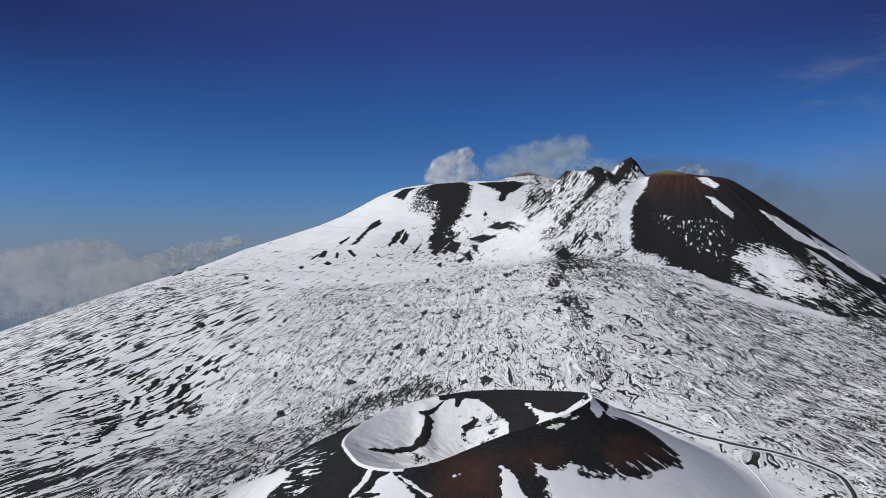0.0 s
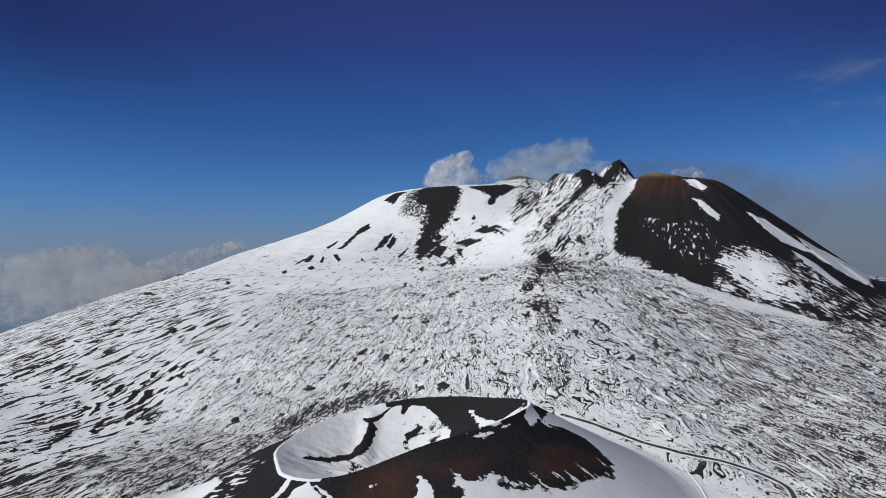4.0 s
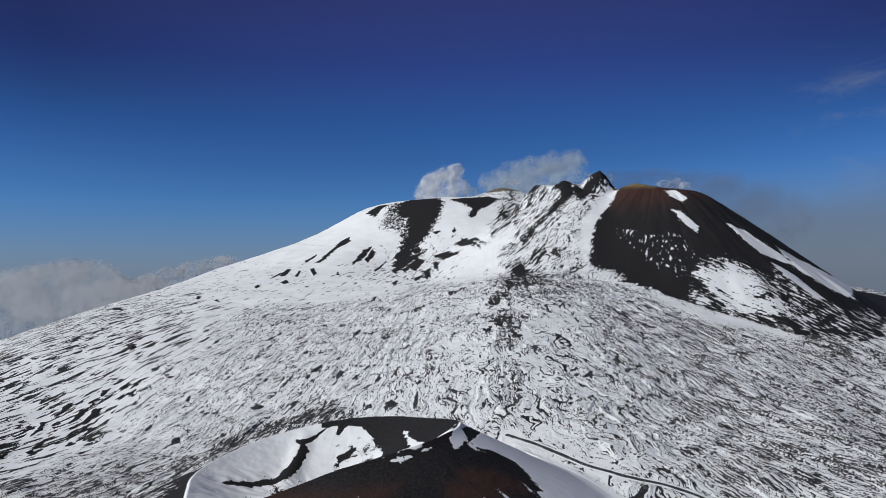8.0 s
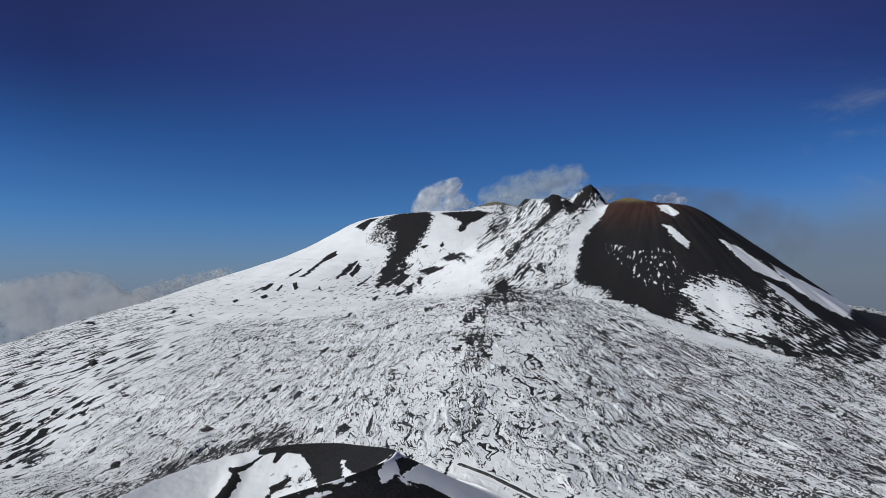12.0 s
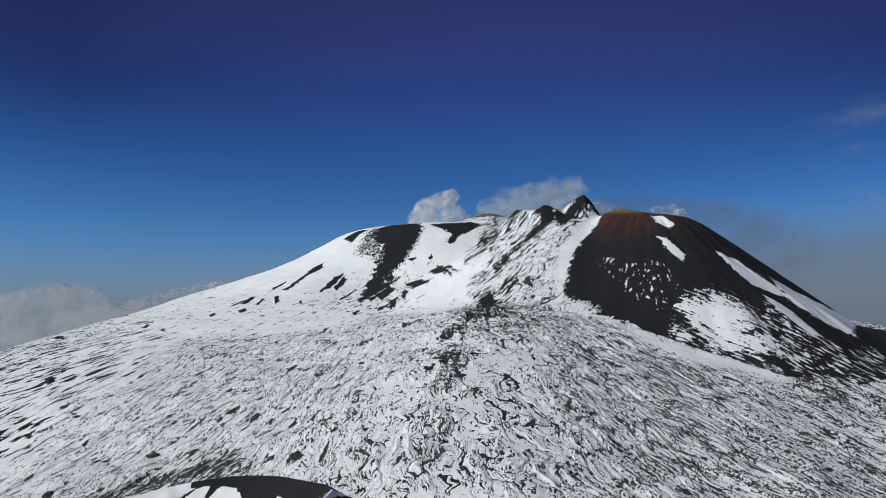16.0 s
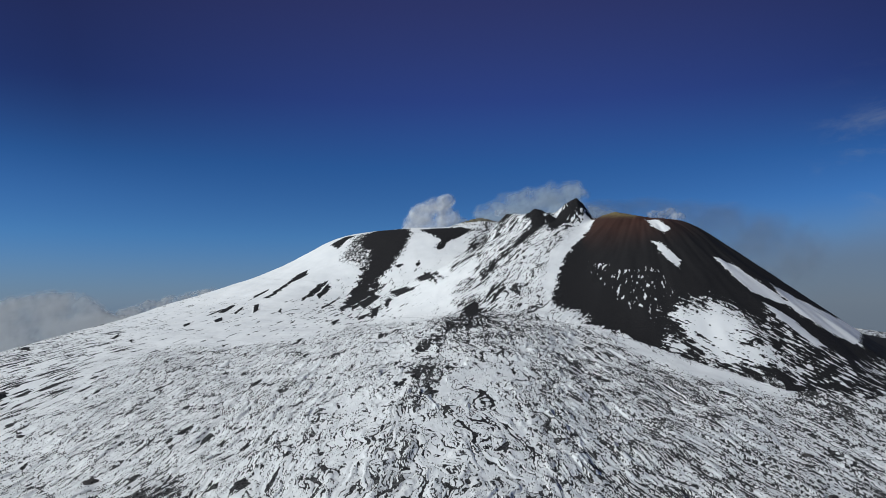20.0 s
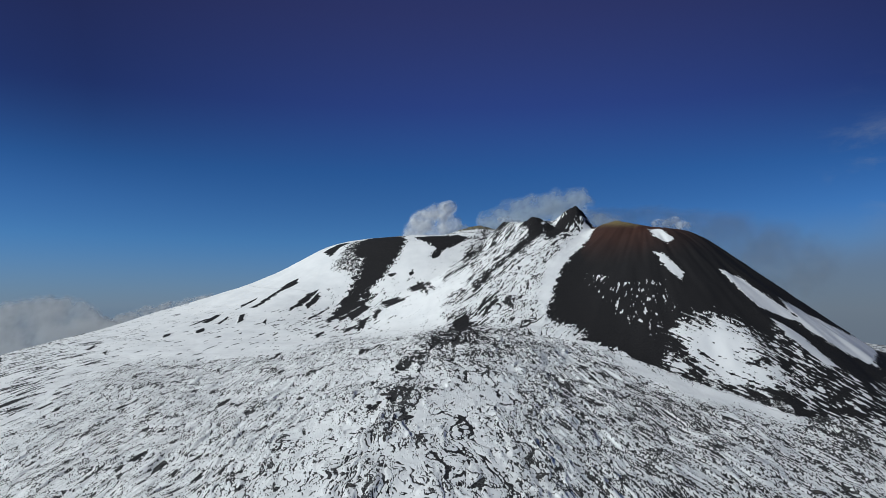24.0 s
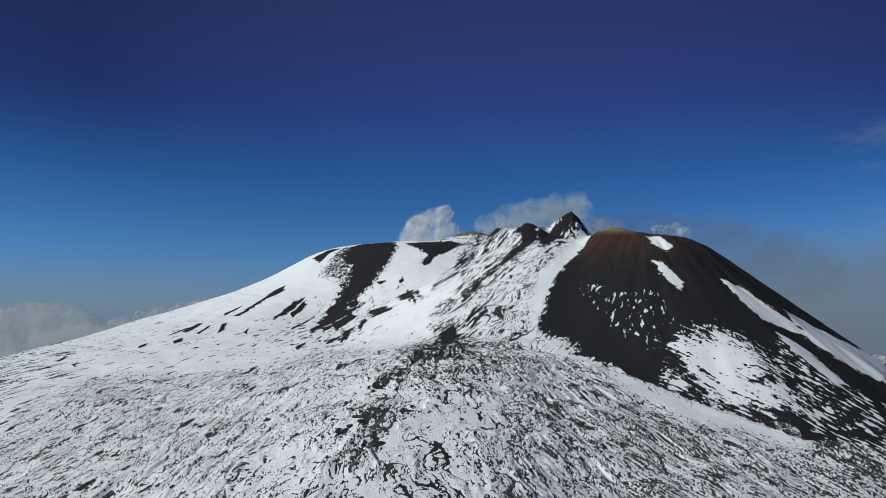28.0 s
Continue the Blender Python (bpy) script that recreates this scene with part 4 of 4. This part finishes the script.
STEAM = vapour_material("white_steam", (0.95, 0.96, 0.96, 1), 0.008, 1.0, 0.05)
THIN = vapour_material("thin_steam", (0.80, 0.87, 0.88, 1), 0.006, 0.62, 0.0)
WISP = vapour_material("white_wisp", (0.9, 0.91, 0.92, 1), 0.014, 0.5, 0.03)
FUME = vapour_material("grey_fume", (0.36, 0.35, 0.35, 1), 0.004, 0.30, 0.02)
CLOUD = vapour_material("far_cloud", (0.70, 0.71, 0.71, 1), 0.0022, 0.88, 0.0)


def vapour_body(name, base, label, category, bodies, group=""):
    ob = thing(name, base, label, category, group)
    for part_name, lobes, material, seed, lumps, note in bodies:
        part_mesh(part_name, vapour_mesh(part_name, lobes, material, seed, -1, lumps), ob, note)
        part_mesh("far_" + part_name, vapour_mesh("far_" + part_name, lobes, material, seed, 1, lumps, 0.1), ob)
    return ob


vapour_body("steam_plume", (20, 3700, 300), "dense white steam plume billowing behind the summit rim", "steam", [
    ("billow", [(-101, 3702, 690, 63, 40, 54), (-61, 3701, 748, 63, 40, 51), (13, 3696, 782, 63, 40, 51), (67, 3697, 807, 40, 40, 34), (73, 3700, 723, 57, 40, 51), (-21, 3700, 672, 114, 40, 51), (-9, 3695, 600, 114, 40, 62)], STEAM, 3, 0.34, ""),
    ("trailing_vapour", [(144, 3719, 685, 51, 20, 45), (146, 3715, 601, 74, 20, 57)], THIN, 7, 0.3, "thin white vapour beside the steam"),
])
vapour_body("steam_drift", (520, 4250, 300), "pale grey drifting steam above the rocky ridge", "steam", [
    ("vapour", [(560, 4250, 400, 90, 30, 330), (272, 4249, 814, 86, 30, 66), (377, 4253, 866, 106, 30, 66), (509, 4247, 894, 113, 30, 69), (653, 4247, 933, 93, 30, 63), (751, 4248, 954, 67, 30, 50), (795, 4247, 894, 66, 30, 60), (573, 4255, 818, 219, 30, 86), (376, 4253, 740, 198, 30, 79), (767, 4246, 756, 199, 30, 86), (914, 4253, 814, 100, 30, 40)], THIN, 9, 0.5, ""),
    ("billow", [(343, 4199, 807, 42, 20, 26), (401, 4204, 793, 45, 20, 19)], WISP, 13, 0.6, "denser white puff"),
])
vapour_body("steam_wisp", (790, 2350, 380), "small white steam wisp behind the ash cone", "steam", [
    ("vapour", [(771, 2350, 561, 25, 18, 14), (812, 2353, 564, 27, 18, 19), (842, 2347, 550, 21, 18, 16)], WISP, 17, 0.5, ""),
])
vapour_body("fume_veil", (830, 2500, 300), "faint brown-grey gas haze trailing from the cone", "fume", [
    ("vapour", [(652, 2516, 594, 84, 14, 42), (790, 2524, 589, 116, 14, 50), (935, 2523, 567, 118, 14, 67), (1060, 2518, 529, 139, 14, 87), (1201, 2517, 463, 162, 14, 113)], FUME, 21, 0.2, ""),
])
for lobes, seed in (
    ([(-2302, 4000, -11, 447, 24, 171), (-1829, 4000, 121, 225, 24, 105), (-2614, 4005, 210, 174, 26, 100), (-2414, 3996, 242, 158, 26, 90), (-2232, 3996, 289, 147, 26, 84), (-2056, 4004, 299, 108, 26, 75), (-1955, 4005, 235, 85, 26, 85), (-2243, 4005, 153, 332, 26, 133), (-2608, 4005, 82, 309, 26, 139), (-2010, 4000, 131, 215, 26, 93)], 25),
    ([(-1745, 4052, 250, 56, 18, 31), (-1630, 4045, 279, 76, 18, 38), (-1488, 4049, 304, 89, 18, 41), (-1358, 4054, 332, 81, 18, 40), (-1273, 4049, 354, 53, 18, 33), (-1546, 4055, 221, 241, 18, 62), (-1826, 4054, 189, 142, 18, 71)], 29),
):
    x, y, z = lobes[0][:3]
    vapour_body("cloud", (x, y, z - 150), "soft grey-white cumulus cloud beyond the mountain flank", "cloud", [("billow", lobes, CLOUD, seed, 0.5, "")], "clouds beyond the flank")

# ------------------------------------------------------------------ the snow-banked track round the cinder cone


def strip_mesh(name, line, offsets, material):
    """A long strip over the land along a line: (sideways, upward) for each of its edges."""
    pts = [Vector(p) for p in line]
    path = []
    for a, b in zip(pts, pts[1:]):
        n = max(2, int((b - a).length / 3))
        path += [a.lerp(b, k / n) for k in range(n)]
    path.append(pts[-1])
    for _ in range(6):
        path = [path[0]] + [(p + q + r) / 3 for p, q, r in zip(path, path[1:], path[2:])] + [path[-1]]
    verts, faces = [], []
    for n, p in enumerate(path):
        ahead = (path[min(n + 1, len(path) - 1)] - path[max(n - 1, 0)]).normalized()
        side = Vector((ahead.y, -ahead.x))
        for out, up in offsets:
            q = p + side * (out * (1 + 0.35 * noise.noise(Vector((n * 0.31, out, 3)))) + 0.7 * noise.noise(Vector((n * 0.17, 0.2 * out, 1))))
            verts.append((q.x, q.y, height_at(q.x, q.y) + up))
    w = len(offsets)
    for n in range(len(path) - 1):
        faces += [(n * w + k, n * w + k + 1, (n + 1) * w + k + 1, (n + 1) * w + k) for k in range(w - 1)]
    me = bpy.data.meshes.new(name)
    me.from_pydata(verts, [], faces)
    me.polygons.foreach_set("use_smooth", np.ones(len(faces), dtype=bool))
    me.materials.append(material)
    return me


def height_at(x, y):
    xs, ys = np.array([float(x)]), np.array([float(y)])
    base, z, which, inner = land(xs, ys)
    return float(z[0])


lane = tagged(new("road", strip_mesh("road", ROAD, [(-2.3, -0.5), (-2.0, 0.3), (0, 0.4), (2.0, 0.3), (2.3, -0.5)], TRACK)), "churned cinder track cut through the snow, darkened by painted bank shade", "road", kind="structure")
for side in (-1, 1):
    berm = new("snow_bank", strip_mesh("snow_bank", ROAD, [(side * 2.2, -0.6), (side * 2.4, 0.2), (side * 2.7, 0.25), (side * 3.4, -0.6)][::side], SNOW))
    tagged(berm, "ploughed snow bank beside the cinder track", "snow bank", "snow banks along the track")
path_line = new("footpath", strip_mesh("footpath", FOOTPATH, [(-0.7, -0.2), (-0.4, 0.25), (0.4, 0.25), (0.7, -0.2)], SNOW))
tagged(path_line, "thin trodden line across smooth snow", "footpath", kind="structure")

# ------------------------------------------------------------------ lava outcrops and boulders standing out of the snow


def outcrop_mesh(name, long, wide, tall, seed, material):
    """A craggy hump of lava: a squashed ball, broken into steps and blocks, flat below."""
    bm = bmesh.new()
    bmesh.ops.create_icosphere(bm, subdivisions=4, radius=1.0)
    shift = Vector((seed * 5.3, seed * 2.9, seed))
    for v in bm.verts:
        co = v.co.copy()
        n = noise.noise(co * 1.4 + shift) * 0.30 + noise.noise(co * 3.3 + shift) * 0.20 + noise.noise(co * 7.5 + shift) * 0.10
        block = round((co.z + n) * 4) / 4
        co *= 1 + n
        co.z = co.z * 0.6 + block * 0.4
        v.co = (co.x * long, co.y * wide, max(co.z, -0.5) * tall * 0.75)
    me = bpy.data.meshes.new(name)
    bm.to_mesh(me)
    bm.free()
    me.materials.append(material)
    return me


for n, (x, y, long, wide, tall, turn) in enumerate((
    (-144, 967, 9.0, 5.0, 4.5, 8), (-462, 1259, 8.0, 6.0, 8.0, 30), (179, 1139, 7.0, 4.0, 2.4, 60), (171, 1043, 6.0, 4.0, 2.4, 40),
    (262, 1470, 10.0, 6.0, 3.5, 60), (296, 1494, 9.0, 5.0, 3.0, 20), (205, 1105, 5.0, 4.0, 2.0, 80), (-330, 1120, 6.0, 4.0, 3.0, 20),
    (640, 1085, 7.0, 4.0, 3.0, -40), (585, 1010, 6.0, 4.0, 3.0, -30), (60, 1180, 6.0, 4.0, 3.0, 45), (-60, 1090, 7.0, 4.5, 3.5, 30),
    (-672, 1613, 7.8, 4.8, 2.7, 0), (-469, 1275, 9.1, 5.6, 3.1, 47), (-620, 1358, 7.8, 4.8, 2.7, 94), (-491, 1573, 6.5, 4.0, 2.2, 141),
    (-560, 1649, 6.5, 4.0, 2.2, 8), (-833, 2173, 9.1, 5.6, 3.1, 55), (-599, 1421, 6.5, 4.0, 2.2, 16), (-636, 1258, 6.5, 4.0, 2.2, 63),
    (-674, 1245, 6.5, 4.0, 2.2, 110), (-91, 1073, 5.2, 3.2, 1.8, 157), (-87, 1090, 5.2, 3.2, 1.8, 24), (-96, 1048, 5.2, 3.2, 1.8, 71),
    (177, 937, 6.5, 4.0, 2.2, 118), (172, 1151, 7.8, 4.8, 2.7, 165), (191, 1165, 7.8, 4.8, 2.7, 32), (168, 1127, 5.2, 3.2, 1.8, 79),
    (357, 920, 5.2, 3.2, 1.8, 126), (349, 990, 6.5, 4.0, 2.2, 173), (624, 992, 6.5, 4.0, 2.2, 40), (612, 993, 5.2, 3.2, 1.8, 87),
    (165, 1321, 6.5, 4.0, 2.2, 134), (-90, 1067, 5.2, 3.2, 1.8, 1),
)):
    rock = new("lava_outcrop", outcrop_mesh("lava_outcrop", long, wide, tall, n + 1, LAVA))
    rock.matrix_world = pose(x, y, height_at(x, y) - 0.12 * tall, 0, 0, turn)
    tagged(rock, "craggy black lava outcrop standing out of the snow", "rock", "lava outcrops")
for n, (x, y, size) in enumerate(((0.0, 536.0, 1.5), (3.6, 537.5, 0.9))):
    rock = new("boulder", outcrop_mesh("boulder", size * 1.2, size, size * 0.9, n + 31, SNOW))
    rock.matrix_world = pose(x, y, height_at(x, y) + 0.2 * size, 0, 0, 40 * n)
    tagged(rock, "snow-crusted boulder lying on brown cinders", "boulder", "boulders on the cinder slope")
